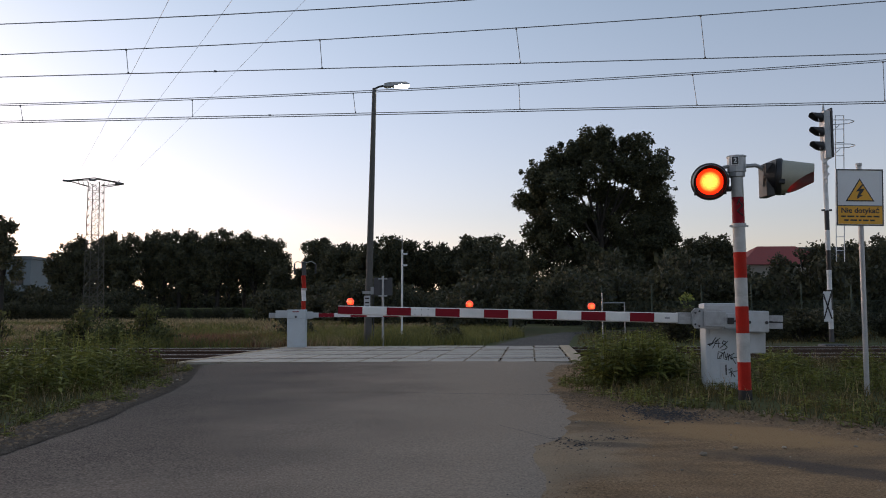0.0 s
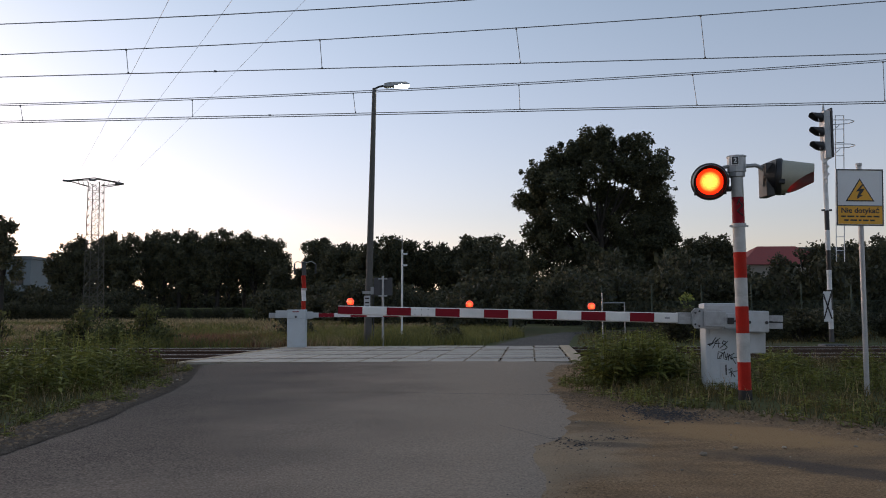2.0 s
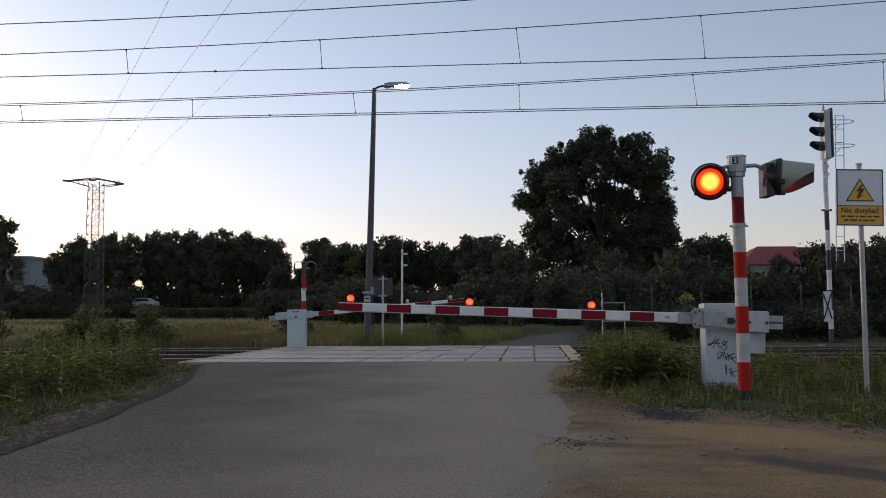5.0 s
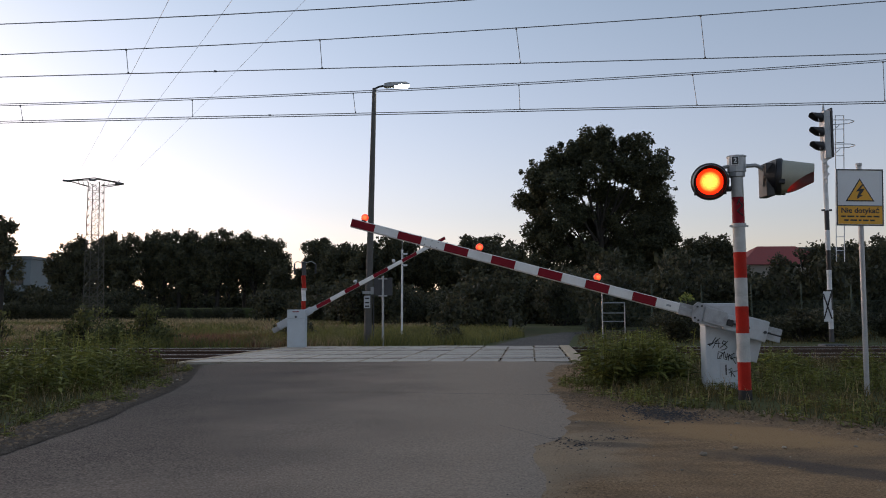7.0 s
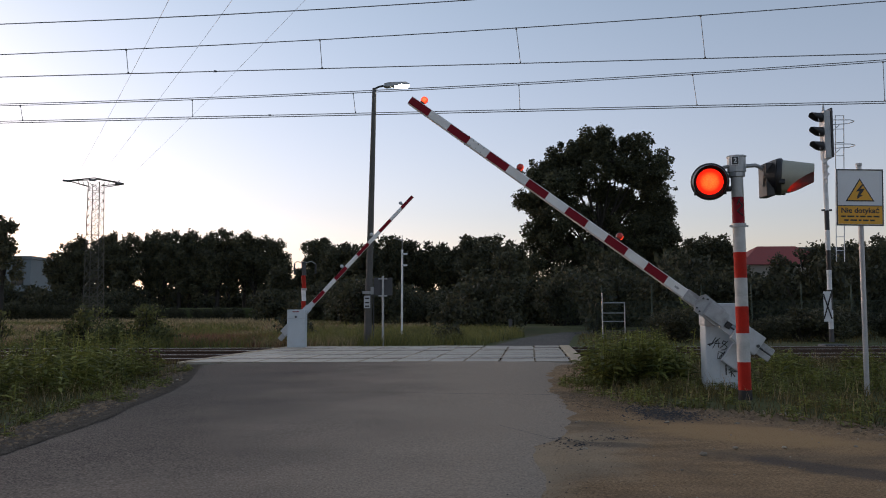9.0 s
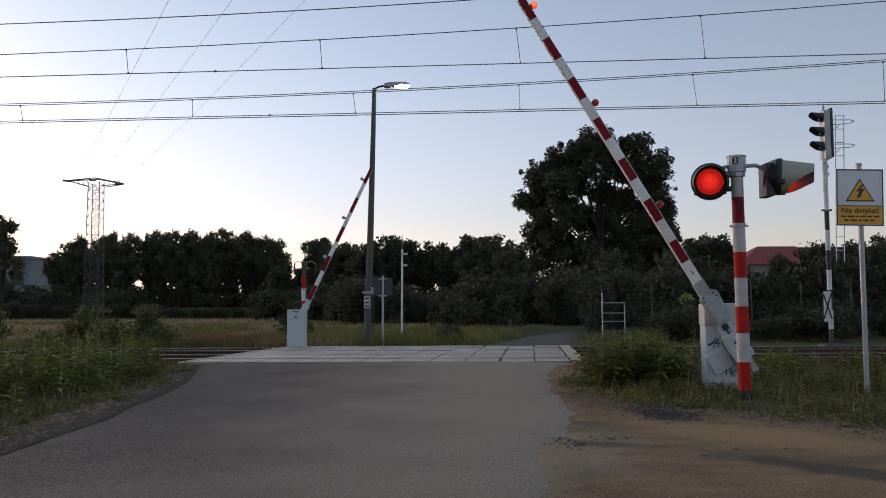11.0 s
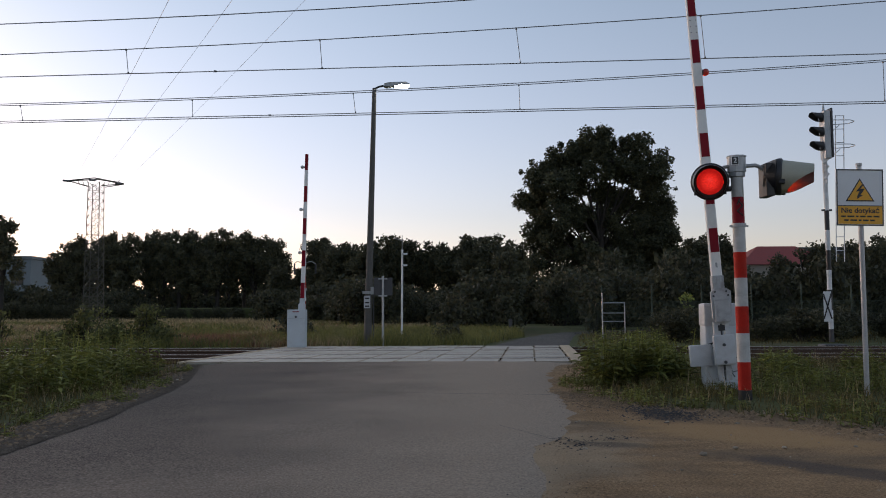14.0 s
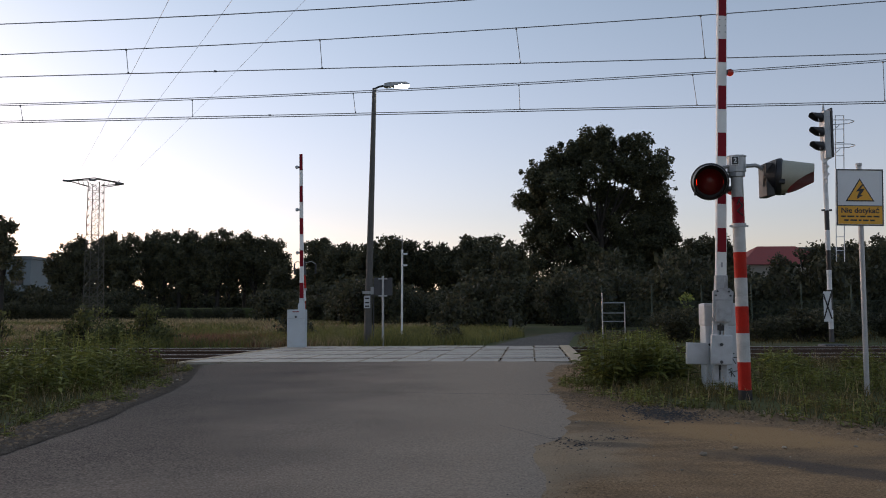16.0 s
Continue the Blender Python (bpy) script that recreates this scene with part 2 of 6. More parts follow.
ASPHALT_PATCH = mat("patched_asphalt", (0.055, 0.054, 0.056), 0.9, var=0.3, scale=2.5, fine=110, bump=0.6, spec=0.25)
DIRT = mat("sandy_dirt", (0.285, 0.192, 0.112), 0.95, grain=2.2, var=0.42, scale=2.2, fine=70, bump=1.0, dirt=(0.15, 0.118, 0.088), dirt_amount=0.75, spec=0.06, stretch=(0.8, 1.6, 1.0))
# two paler bands, then three dark stains
streak(DIRT, (0.38, 0.25, 0.13), (1.3, 7.75), (3.3, 5.6), 0.55, 0.85, 2.5)
streak(DIRT, (0.40, 0.32, 0.225), (0.4, 4.2), (1.35, 7.4), 0.5, 0.6, 3.0)
streak(DIRT, (0.095, 0.083, 0.075), (1.75, 5.95), (3.1, 4.2), 0.22, 0.8, 3.0)
streak(DIRT, (0.085, 0.076, 0.072), (1.9, 7.35), (2.22, 8.7), 0.3, 0.75, 4.0)
streak(DIRT, (0.11, 0.092, 0.08), (0.85, 6.2), (1.5, 6.1), 0.16, 0.7, 6.0)
CLOD = mat("soil_clod", (0.20, 0.145, 0.095), 0.95, var=0.35, scale=6, fine=40, bump=0.4, per_piece=0.4, island=True, spec=0.1)
SOIL = mat("soil_and_grass", (0.075, 0.085, 0.035), 0.95, var=0.45, scale=0.35, fine=14, bump=0.7, dirt=(0.11, 0.08, 0.05), dirt_amount=0.7, spec=0.1)
GRAVEL = mat("ballast_stone", (0.12, 0.097, 0.076), 0.95, var=0.55, scale=9, fine=35, bump=1.0, spec=0.2)
SLAB = mat("crossing_concrete", (0.29, 0.234, 0.168), 0.95, grain=1.8, var=0.22, scale=3, fine=70, bump=0.35, dirt=(0.19, 0.16, 0.125), dirt_amount=0.6, per_piece=0.12, spec=0.08)
EDGE = mat("edge_concrete", (0.45, 0.36, 0.25), 0.9, var=0.25, scale=4, fine=60, bump=0.3, dirt=(0.2, 0.13, 0.08), dirt_amount=0.6)
RUST = mat("rusty_steel", (0.09, 0.055, 0.04), 0.75, 0.3, var=0.35, scale=9, fine=80, bump=0.2)
RAILTOP = mat("worn_rail_steel", (0.45, 0.44, 0.43), 0.32, 0.9, var=0.1, scale=4, fine=60, bump=0.02)
WOOD = mat("sleeper", (0.09, 0.075, 0.06), 0.9, var=0.3, scale=5, fine=50, bump=0.4)
WHITE = mat("white_paint", (0.66, 0.67, 0.68), 0.5, var=0.07, scale=7, fine=70, bump=0.03, dirt=(0.36, 0.35, 0.33), dirt_amount=0.5)
BOOMWHITE = mat("boom_white_film", (0.80, 0.79, 0.77), 0.5, var=0.05, scale=7, fine=70, bump=0.02, dirt=(0.55, 0.54, 0.52), dirt_amount=0.4)
# dark hood lining, with red of the lamp's glow put into its colour
GLOW_LINING = mat("glow_red_hood_lining", (0.11, 0.035, 0.03), 0.6, var=0.15, scale=12, bump=0.05)
POSTWHITE = mat("weathered_white_paint", (0.46, 0.46, 0.45), 0.6, var=0.12, scale=9, fine=60, bump=0.05, dirt=(0.24, 0.235, 0.22), dirt_amount=0.7)
ORANGE_RED = mat("faded_red_paint", (0.40, 0.02, 0.012), 0.6, spec=0.12, var=0.2, scale=7, fine=60, bump=0.04, dirt=(0.2, 0.035, 0.022), dirt_amount=0.5)
DARKRED = mat("boom_red_film", (0.215, 0.009, 0.019), 0.55, spec=0.15, var=0.12, scale=9, fine=60, bump=0.02)
LIGHTGREY = mat("grey_painted_steel", (0.50, 0.52, 0.54), 0.5, var=0.08, scale=5, fine=60, bump=0.03, dirt=(0.28, 0.28, 0.27), dirt_amount=0.55)
CABINET = mat("pale_cabinet_paint", (0.50, 0.54, 0.57), 0.55, var=0.08, scale=4, fine=60, bump=0.03, dirt=(0.3, 0.31, 0.3), dirt_amount=0.5)
CASTGREY = mat("worn_grey_casting", (0.40, 0.41, 0.42), 0.6, var=0.16, scale=14, fine=90, bump=0.08, dirt=(0.2, 0.19, 0.18), dirt_amount=0.7)
GALV = mat("galvanised_steel", (0.36, 0.37, 0.38), 0.5, 0.5, var=0.15, scale=8, fine=60, bump=0.04)
DARKSTEEL = mat("dark_steel", (0.06, 0.06, 0.065), 0.55, 0.3, var=0.2, scale=8, fine=60, bump=0.05)
PYLON = mat("weathered_pylon_steel", (0.10, 0.092, 0.075), 0.7, 0.3, var=0.2, bump=0)
BLACK = mat("black_paint", (0.018, 0.018, 0.02), 0.5, var=0.2, scale=8, fine=60, bump=0.05)
HOOD = mat("cream_hood_plastic", (0.37, 0.37, 0.30), 0.5, var=0.08, scale=6, fine=60, bump=0.02, dirt=(0.25, 0.24, 0.21), dirt_amount=0.4)
CONCRETE = mat("concrete_pole", (0.10, 0.095, 0.088), 0.9, var=0.2, scale=4, fine=60, bump=0.25)
WIRE = mat("catenary_copper", (0.14, 0.135, 0.135), 0.5, 0.6, var=0.1, bump=0)
YELLOW = mat("warning_yellow", (0.72, 0.36, 0.02), 0.45, var=0.06, scale=10, bump=0)
SIGNWHITE = mat("sign_white", (0.66, 0.68, 0.70), 0.4, var=0.05, scale=6, bump=0)
BARK = mat("bark", (0.034, 0.029, 0.024), 0.95, var=0.35, scale=3, fine=25, bump=0.8)
LAMPGLOW = mat("lit_lamp", (0.9, 0.9, 0.85), 0.4, var=0.02, bump=0, emit=((1.0, 0.93, 0.78), 40.0))
ROOFRED = mat("red_roof_tiles", (0.25, 0.05, 0.045), 0.8, var=0.2, scale=3, fine=12, bump=0.5)
PLASTER = mat("house_plaster", (0.3, 0.27, 0.24), 0.9, var=0.1, scale=1.5, bump=0.1)
BLUEGREY = mat("sheet_metal_wall", (0.16, 0.19, 0.21), 0.6, var=0.12, scale=0.8, bump=0.1)
GLASSDARK = mat("dark_window", (0.03, 0.035, 0.04), 0.15, var=0.1, bump=0)
FENCE = mat("green_fence_wire", (0.05, 0.07, 0.05), 0.6, 0.2, var=0.2, bump=0)
STONE = mat("stone", (0.32, 0.27, 0.21), 0.9, var=0.3, scale=12, fine=70, bump=0.4, per_piece=0.35)
GRAFFITI = mat("black_spray", (0.012, 0.012, 0.014), 0.6, var=0.1, bump=0)
CARWHITE = mat("white_car_paint", (0.42, 0.44, 0.45), 0.3, var=0.03, bump=0)
TYRE = mat("tyre_rubber", (0.02, 0.02, 0.02), 0.85, var=0.2, bump=0.1)
HEADLIGHT = mat("lit_headlight", (0.9, 0.9, 0.9), 0.2, var=0.01, bump=0, emit=((1.0, 0.95, 0.85), 12.0))
SIGNAL_RED = lamp_glass("red_signal_glass", 5.0)
SIGNAL_RED_SIDE = lamp_glass("red_side_signal_glass", 22.0)
BOOM_RED = signal_glass("red_boom_lamp_glass", 1.6, (0.30, 0.03, 0.02), ((1.0, 0.06, 0.02), (1.0, 0.22, 0.06)), (0.06, 0.004, 0.003), (0.22, 0.28, 0.74, 0.7))
OAK_LEAF = leafy("oak_leaf", (0.066, 0.08, 0.056), var=0.28)
TREE_LEAF = leafy("tree_leaf", (0.078, 0.09, 0.067), var=0.28)
BUSH_LEAF = leafy("bush_leaf", (0.056, 0.066, 0.048), var=0.3)
WEED_LEAF = leafy("weed_leaf", (0.155, 0.182, 0.062), trans=0.3, hue=(1.15, 1.0, 0.75))
PALE_LEAF = leafy("pale_leaf", (0.2, 0.26, 0.09), trans=0.3)
GRASS_LEAF = leafy("grass_blade", (0.098, 0.10, 0.045), var=0.5, trans=0.3, hue=(1.35, 1.0, 0.8))
DRY_GRASS = leafy("dry_field_grass", (0.30, 0.265, 0.165), var=0.45, trans=0.25, hue=(1.2, 1.0, 0.85))
FRESH_GRASS = leafy("fresh_grass_blade", (0.135, 0.155, 0.062), var=0.4, trans=0.3)
SHRUB_LEAF = leafy("shrub_leaf", (0.10, 0.125, 0.06), trans=0.3)
RUSSET = leafy("russet_weed", (0.19, 0.105, 0.08), var=0.4, trans=0.2)


# ---- mesh helpers ----
def empty(name, m=None, **tags):
    ob = new(name)
    ob.empty_display_size = 0.1
    if m is not None:
        ob.matrix_world = m
    return tagged(ob, **tags)


def part(name, bm, material, parent=None, label="", m=None, smooth=False):
    """Links a bmesh as one mesh object, under a thing or a part."""
    me = bpy.data.meshes.new(name)
    if smooth:
        for f in bm.faces:
            f.smooth = True
    bm.to_mesh(me)
    bm.free()
    me.materials.append(material)
    ob = new(name, me)
    if parent is not None:
        ob.parent = parent
    if m is not None:
        ob.matrix_basis = m
    return tagged(ob, label=label)


def put_box(bm, x0, x1, y0, y1, z0, z1, bevel=0.0, m=None):
    t = bmesh.ops.create_cube(bm, size=1.0)["verts"]
    for v in t:
        v.co = Vector((x0 + (v.co.x + 0.5) * (x1 - x0), y0 + (v.co.y + 0.5) * (y1 - y0), z0 + (v.co.z + 0.5) * (z1 - z0)))
    if bevel:
        es = list({e for v in t for e in v.link_edges})
        t = bmesh.ops.bevel(bm, geom=es, offset=bevel, segments=2, affect="EDGES", profile=0.6)["verts"]
    if m is not None:
        for v in t:
            v.co = m @ v.co
    return bm


def box(*a, **k):
    return put_box(bmesh.new(), *a, **k)


def put_rod(bm, p, q, r0, r1=None, n=10, caps=True):
    p, q = Vector(p), Vector(q)
    r1 = r0 if r1 is None else r1
    d = q - p
    turn = d.to_track_quat("Z", "Y").to_matrix().to_4x4()
    bmesh.ops.create_cone(bm, cap_ends=caps, cap_tris=False, segments=n, radius1=r0, radius2=r1, depth=d.length,
                          matrix=Matrix.Translation((p + q) / 2) @ turn)
    return bm


def rod(*a, **k):
    return put_rod(bmesh.new(), *a, **k)


def put_lathe(bm, profile, n=28, m=None):
    """Turns (radius, height) pairs round local z."""
    rings = []
    for r, z in profile:
        rings.append([bm.verts.new((r * math.cos(2 * math.pi * i / n), r * math.sin(2 * math.pi * i / n), z)) for i in range(n)])
    for a, b in zip(rings, rings[1:]):
        for i in range(n):
            j = (i + 1) % n
            bm.faces.new((a[i], a[j], b[j], b[i]))
    if m is not None:
        for ring in rings:
            for v in ring:
                v.co = m @ v.co
    return bm


def lathe(*a, **k):
    return put_lathe(bmesh.new(), *a, **k)


def ball(r, u=20, v=12, m=None):
    bm = bmesh.new()
    bmesh.ops.create_uvsphere(bm, u_segments=u, v_segments=v, radius=r, matrix=m or Matrix())
    return bm


def prism(points, z0, z1, m=None):
    """A plate: a flat outline in x and y, from z0 to z1."""
    bm = bmesh.new()
    lo = [bm.verts.new((x, y, z0)) for x, y in points]
    hi = [bm.verts.new((x, y, z1)) for x, y in points]
    bm.faces.new(lo[::-1])
    bm.faces.new(hi)
    for i in range(len(points)):
        j = (i + 1) % len(points)
        bm.faces.new((lo[i], lo[j], hi[j], hi[i]))
    if m is not None:
        bm.transform(m)
    bmesh.ops.recalc_face_normals(bm, faces=bm.faces)
    return bm


UPRIGHT = pose(0, 0, 0, 90, 0, 0)  # plates drawn in x, y stand up in x, z; their z points to -y


def raw(name, verts, faces, material, **tags):
    me = bpy.data.meshes.new(name)
    verts, faces = np.asarray(verts, dtype=np.float32), np.asarray(faces, dtype=np.int32)
    k = faces.shape[1]
    me.vertices.add(len(verts))
    me.vertices.foreach_set("co", verts.ravel())
    me.loops.add(faces.size)
    me.loops.foreach_set("vertex_index", faces.ravel())
    me.polygons.add(len(faces))
    me.polygons.foreach_set("loop_start", np.arange(len(faces), dtype=np.int32) * k)
    me.update(calc_edges=True)
    me.validate()
    me.materials.append(material)
    ob = new(name, me)
    return tagged(ob, **tags)


def leaf_cards(centres, size, rng, long=1.6, droop=None):
    """Rhombic folded leaves, one at each centre, turned at random."""
    n = len(centres)
    d = rng.normal(size=(n, 3))
    if droop is not None:
        d[:, 2] = d[:, 2] * 0.5 + droop
    d /= np.linalg.norm(d, axis=1)[:, None]
    o = rng.normal(size=(n, 3))
    w = np.cross(d, o)
    w /= np.linalg.norm(w, axis=1)[:, None]
    s = size * rng.uniform(0.55, 1.3, n)[:, None]
    up = np.cross(d, w)
    a = centres - d * s * long * 0.5
    b = centres + w * s * 0.5 + up * s * 0.12
    c = centres + d * s * long * 0.5
    e = centres - w * s * 0.5 + up * s * 0.12
    v = np.stack([a, b, c, e], 1).reshape(-1, 3)
    return v, np.arange(n * 4).reshape(-1, 4)


def blob_points(blobs, per_area, rng, squash=1.0):
    """Points in the outer shells of round clumps (x, y, z, r)."""
    out = []
    for x, y, z, r in blobs:
        n = int(per_area * r * r)
        d = rng.normal(size=(n, 3))
        d /= np.linalg.norm(d, axis=1)[:, None]
        k = r * (1.12 - 0.62 * rng.random(n) ** 0.8) * (1 + 0.16 * np.sin(d[:, 0] * 7 + x) * np.sin(d[:, 1] * 6 + y) + 0.12 * np.sin(d[:, 2] * 9 + z))
        out.append(np.array((x, y, z)) + d * k[:, None] * np.array((1, 1, squash)))
    return np.concatenate(out)


# ---- line of the tracks: it runs past at four degrees ----
SLANT = math.tan(radians(4.0))
TRACK_Y = (18.15, 21.72)


def along(x, dy):
    """A place on a line parallel to the tracks which crosses x = 0 at dy."""
    return dy - x * SLANT


TRACKS = pose(0, 0, 0, 0, 0, -4.0)


# ---- ground, road, dirt, crossing ----
def ground_height(x, y):
    t = y + x * SLANT
    z = -0.035
    if 16.6 < t < 24.2:
        z = -0.30
    elif t >= 24.2:
        z = -0.05
    return z


def ground():
    xs = [-2500, -900, -300, -140, -80, -50] + [-40 + i for i in range(0, 81)] + [50, 80, 140, 300, 900, 2500]
    ys = [-600, -100, -30] + [-12 + 0.75 * i for i in range(0, 70)] + [45, 55, 70, 90, 120, 180, 400, 1200, 3500]
    verts, faces = [], []
    for y in ys:
        for x in xs:
            z = ground_height(x, y)
            if abs(x) < 60 and -20 < y < 60:
                z += 0.012 * noise.noise((x * 0.4, y * 0.4, 0))
            verts.append((x, y, z))
    w = len(xs)
    for j in range(len(ys) - 1):
        for i in range(w - 1):
            faces.append((j * w + i, j * w + i + 1, (j + 1) * w + i + 1, (j + 1) * w + i))
    raw("ground", verts, faces, SOIL, label="rough earth and grass ground beside the railway", category="ground", kind="structure")


def lerp_table(y, table):
    for (y0, a), (y1, b) in zip(table, table[1:]):
        if y <= y1:
            return a + (b - a) * max(0.0, (y - y0)) / (y1 - y0)
    return table[-1][1]


def strip(name, left, right, y0, y1, step, material, z0, z1, jag, label, category, crown=0.0):
    """A slab of road between two uneven edges, with a thickness."""
    bm = bmesh.new()
    rows = []
    n, cols = int((y1 - y0) / step), 14
    for j in range(n + 1):
        y = y0 + (y1 - y0) * j / n
        xl = lerp_table(y, left) + jag * noise.noise((y * 2.1, 3.0, 0)) + 0.5 * jag * noise.noise((y * 7.1, 9.0, 0))
        xr = lerp_table(y, right) + jag * noise.noise((y * 2.3, 17.0, 0)) + 0.5 * jag * noise.noise((y * 6.3, 29.0, 0))
        row = []
        for i in range(cols + 1):
            f = i / cols
            x = xl + (xr - xl) * f
            edge = min(f, 1 - f) * (xr - xl)
            z = z1 + 0.012 * noise.noise((x * 0.8, y * 0.5, 5)) + crown * (1 - (2 * f - 1) ** 2)
            if edge < 0.05:
                z = z0
            row.append(bm.verts.new((x, y, z)))
        rows.append(row)
    for a, b in zip(rows, rows[1:]):
        for i in range(cols):
            bm.faces.new((a[i], a[i + 1], b[i + 1], b[i]))
    return tagged(part(name, bm, material, smooth=True), label=label, category=category, kind="structure")


SKEW = 0.033  # the slabs follow the road, not quite square to the rails
# pale strip for one slab edge: sky reflection off the lip, put into colour
SLAB_LIP_SHEEN = mat("slab_lip_sheen", (0.36, 0.32, 0.26), 0.6, 0.0, var=0.35, scale=2.0, fine=40, bump=0.1, dirt=(0.16, 0.11, 0.08), dirt_amount=0.9)


def crossing_slabs():
    base = tagged(part("crossing_bed", box(-4.75, 2.6, -2.1, 5.55, -0.34, -0.05), ASPHALT_PATCH, m=pose(0, 18.15, 0) @ TRACKS),
                  label="dark bed under the crossing slabs between the rails", category="road", kind="structure")
    rows = [(-2.05, -0.86), (-0.64, 0.66), (0.86, 2.71), (2.93, 4.23), (4.43, 5.5)]
    for y0, y1 in rows:
        bm = box(-0.328, 0.328, y0 + 0.012, y1 - 0.012, -0.055, 0.012, bevel=0.01)
        put_box(bm, -0.325, -0.305, y0 + 0.03, y1 - 0.03, 0.0, 0.0145)
        bm.faces.ensure_lookup_table()
        for face in bm.faces[-6:]:
            face.material_index = 1
        for v in bm.verts:
            v.co.x += v.co.y * SKEW
        me = bpy.data.meshes.new("slab")
        bm.to_mesh(me)
        bm.free()
        me.materials.append(SLAB)
        me.materials.append(SLAB_LIP_SHEEN)
        for i in range(11):
            x = -4.45 + i * 0.67
            ob = new("slab", me)
            ob.parent = base
            ob.matrix_basis = pose(x + random.uniform(-0.006, 0.006), 0, random.uniform(-0.003, 0.003), random.uniform(-0.08, 0.08), random.uniform(-0.12, 0.12), random.uniform(-0.25, 0.25))
    for x0, x1 in ((-4.95, -4.8), (2.62, 2.9)):
        bm = box(x0, x1, -2.05, 5.5, -0.2, 0.02, bevel=0.02)
        for v in bm.verts:
            v.co.x += v.co.y * SKEW
        part("edge_beam", bm, EDGE, base)


def rail_profile():
    pts = [(-0.07, -0.17), (0.07, -0.17), (0.07, -0.155), (0.012, -0.135), (0.01, -0.045), (0.036, -0.035), (0.036, 0.0), (-0.036, 0.0), (-0.036, -0.035), (-0.01, -0.045), (-0.012, -0.135), (-0.07, -0.155)]
    return pts


def tracks():
    for name, yc in zip(("near", "far"), TRACK_Y):
        thing = empty("railway_track", pose(0, yc, 0) @ TRACKS, label="straight railway track with rusty rails on ballast", category="railway track", kind="structure")
        for s in (-0.755, 0.755):
            turn = Matrix(((0, 0, 1, 0), (1, 0, 0, s), (0, 1, 0, 0.012), (0, 0, 0, 1)))
            part("rail", prism(rail_profile(), -60, 60, m=turn), RUST, thing)
            part("rail_head", box(-60, 60, s - 0.03, s + 0.03, 0.013, 0.017), RAILTOP, thing, "worn bright running surface")
        sl = box(-0.12, 0.12, -1.25, 1.25, -0.3, -0.16, bevel=0.01)
        me = bpy.data.meshes.new("sleeper")
        sl.to_mesh(me)
        sl.free()
        me.materials.append(WOOD)
        for i in range(-34, 41):
            x = i * 0.6
            if -5 < x < 2.95:
                continue
            ob = new("sleeper", me)
            ob.parent = thing
            ob.matrix_basis = pose(x, 0, 0)
    rng = np.random.default_rng(5)
    n = 26000
    x = rng.uniform(-24, 24, n)
    t = rng.uniform(16.6, 24.0, n)
    keep = (x < -4.9) | (x > 3.0)
    x, t = x[keep], t[keep]
    c = np.stack([x, t - x * SLANT, -0.245 + rng.uniform(-0.03, 0.06, len(x))], 1)
    v, f = leaf_cards(c, 0.06, rng, long=1.1)
    raw("ballast", v, f, GRAVEL, label="grey brown crushed stone ballast round the rails", category="gravel", kind="stuff")


# ---- motion tables: seconds and degrees of lift ----
NEAR_LIFT = [(0.0, 1.7), (4.2, 1.7), (4.9, 2.0), (5.4, 4.0), (5.9, 6.7), (6.3, 9.5), (6.5, 11.2), (7.0, 15.0), (7.5, 19.6), (8.0, 24.5), (8.5, 30.0), (9.0, 35.9), (9.2, 38.3),
             (10.2, 50.3), (11.3, 62.5), (11.5, 64.7), (12.0, 70.4), (12.5, 75.9), (13.0, 80.6), (13.5, 84.0), (14.0, 86.2), (14.5, 88.2), (15.0, 89.7), (15.5, 91.0), (16.0, 91.9)]
FAR_LIFT = [(0.0, -0.3), (4.2, -0.3), (4.6, 1.0), (5.2, 7.5), (5.8, 15.0), (6.3, 20.7), (7.0, 28.1), (7.5, 33.0), (8.0, 37.8), (8.5, 42.5), (9.0, 47.0), (9.2, 48.9),
            (10.2, 58.2), (11.3, 67.5), (11.5, 69.4), (12.0, 74.1), (12.5, 78.6), (13.0, 82.0), (13.5, 85.2), (14.0, 88.6), (14.3, 90.2), (14.8, 90.7), (16.0, 90.7)]


# ---- flashing ----
def flash_angle(t, shift=0.0):
    """The turn of a signal's glass: 0 is full light, 90 half, 180 a dim glow, 270 dark."""
    if t > 14.55 and shift == 0.0:
        return lerp_table(t, [(14.55, 90), (14.65, 90), (14.7, 180), (14.8, 180), (14.85, 270), (16.0, 270)])
    if t > 14.2 and shift:
        return lerp_table(t, [(14.2, 90), (14.25, 180), (14.3, 180), (14.35, 270), (16.0, 270)])
    p = ((t - 0.7) / 0.957 + shift) % 1.0
    return lerp_table(p, [(0.0, 180), (0.075, 180), (0.115, 90), (0.19, 90), (0.23, 0), (0.59, 0), (0.63, 90), (0.72, 90), (0.76, 180), (1.0, 180)])


def boom_flash_angle(t):
    """The lamps along the boom flash with the signal."""
    if t > 14.7:
        return 180.0
    p = ((t - 0.7) / 0.957) % 1.0
    return lerp_table(p, [(0.0, 180), (0.13, 180), (0.24, 0), (0.58, 0), (0.70, 180), (1.0, 180)])


def ticks():
    return [i / 50 for i in range(801)]


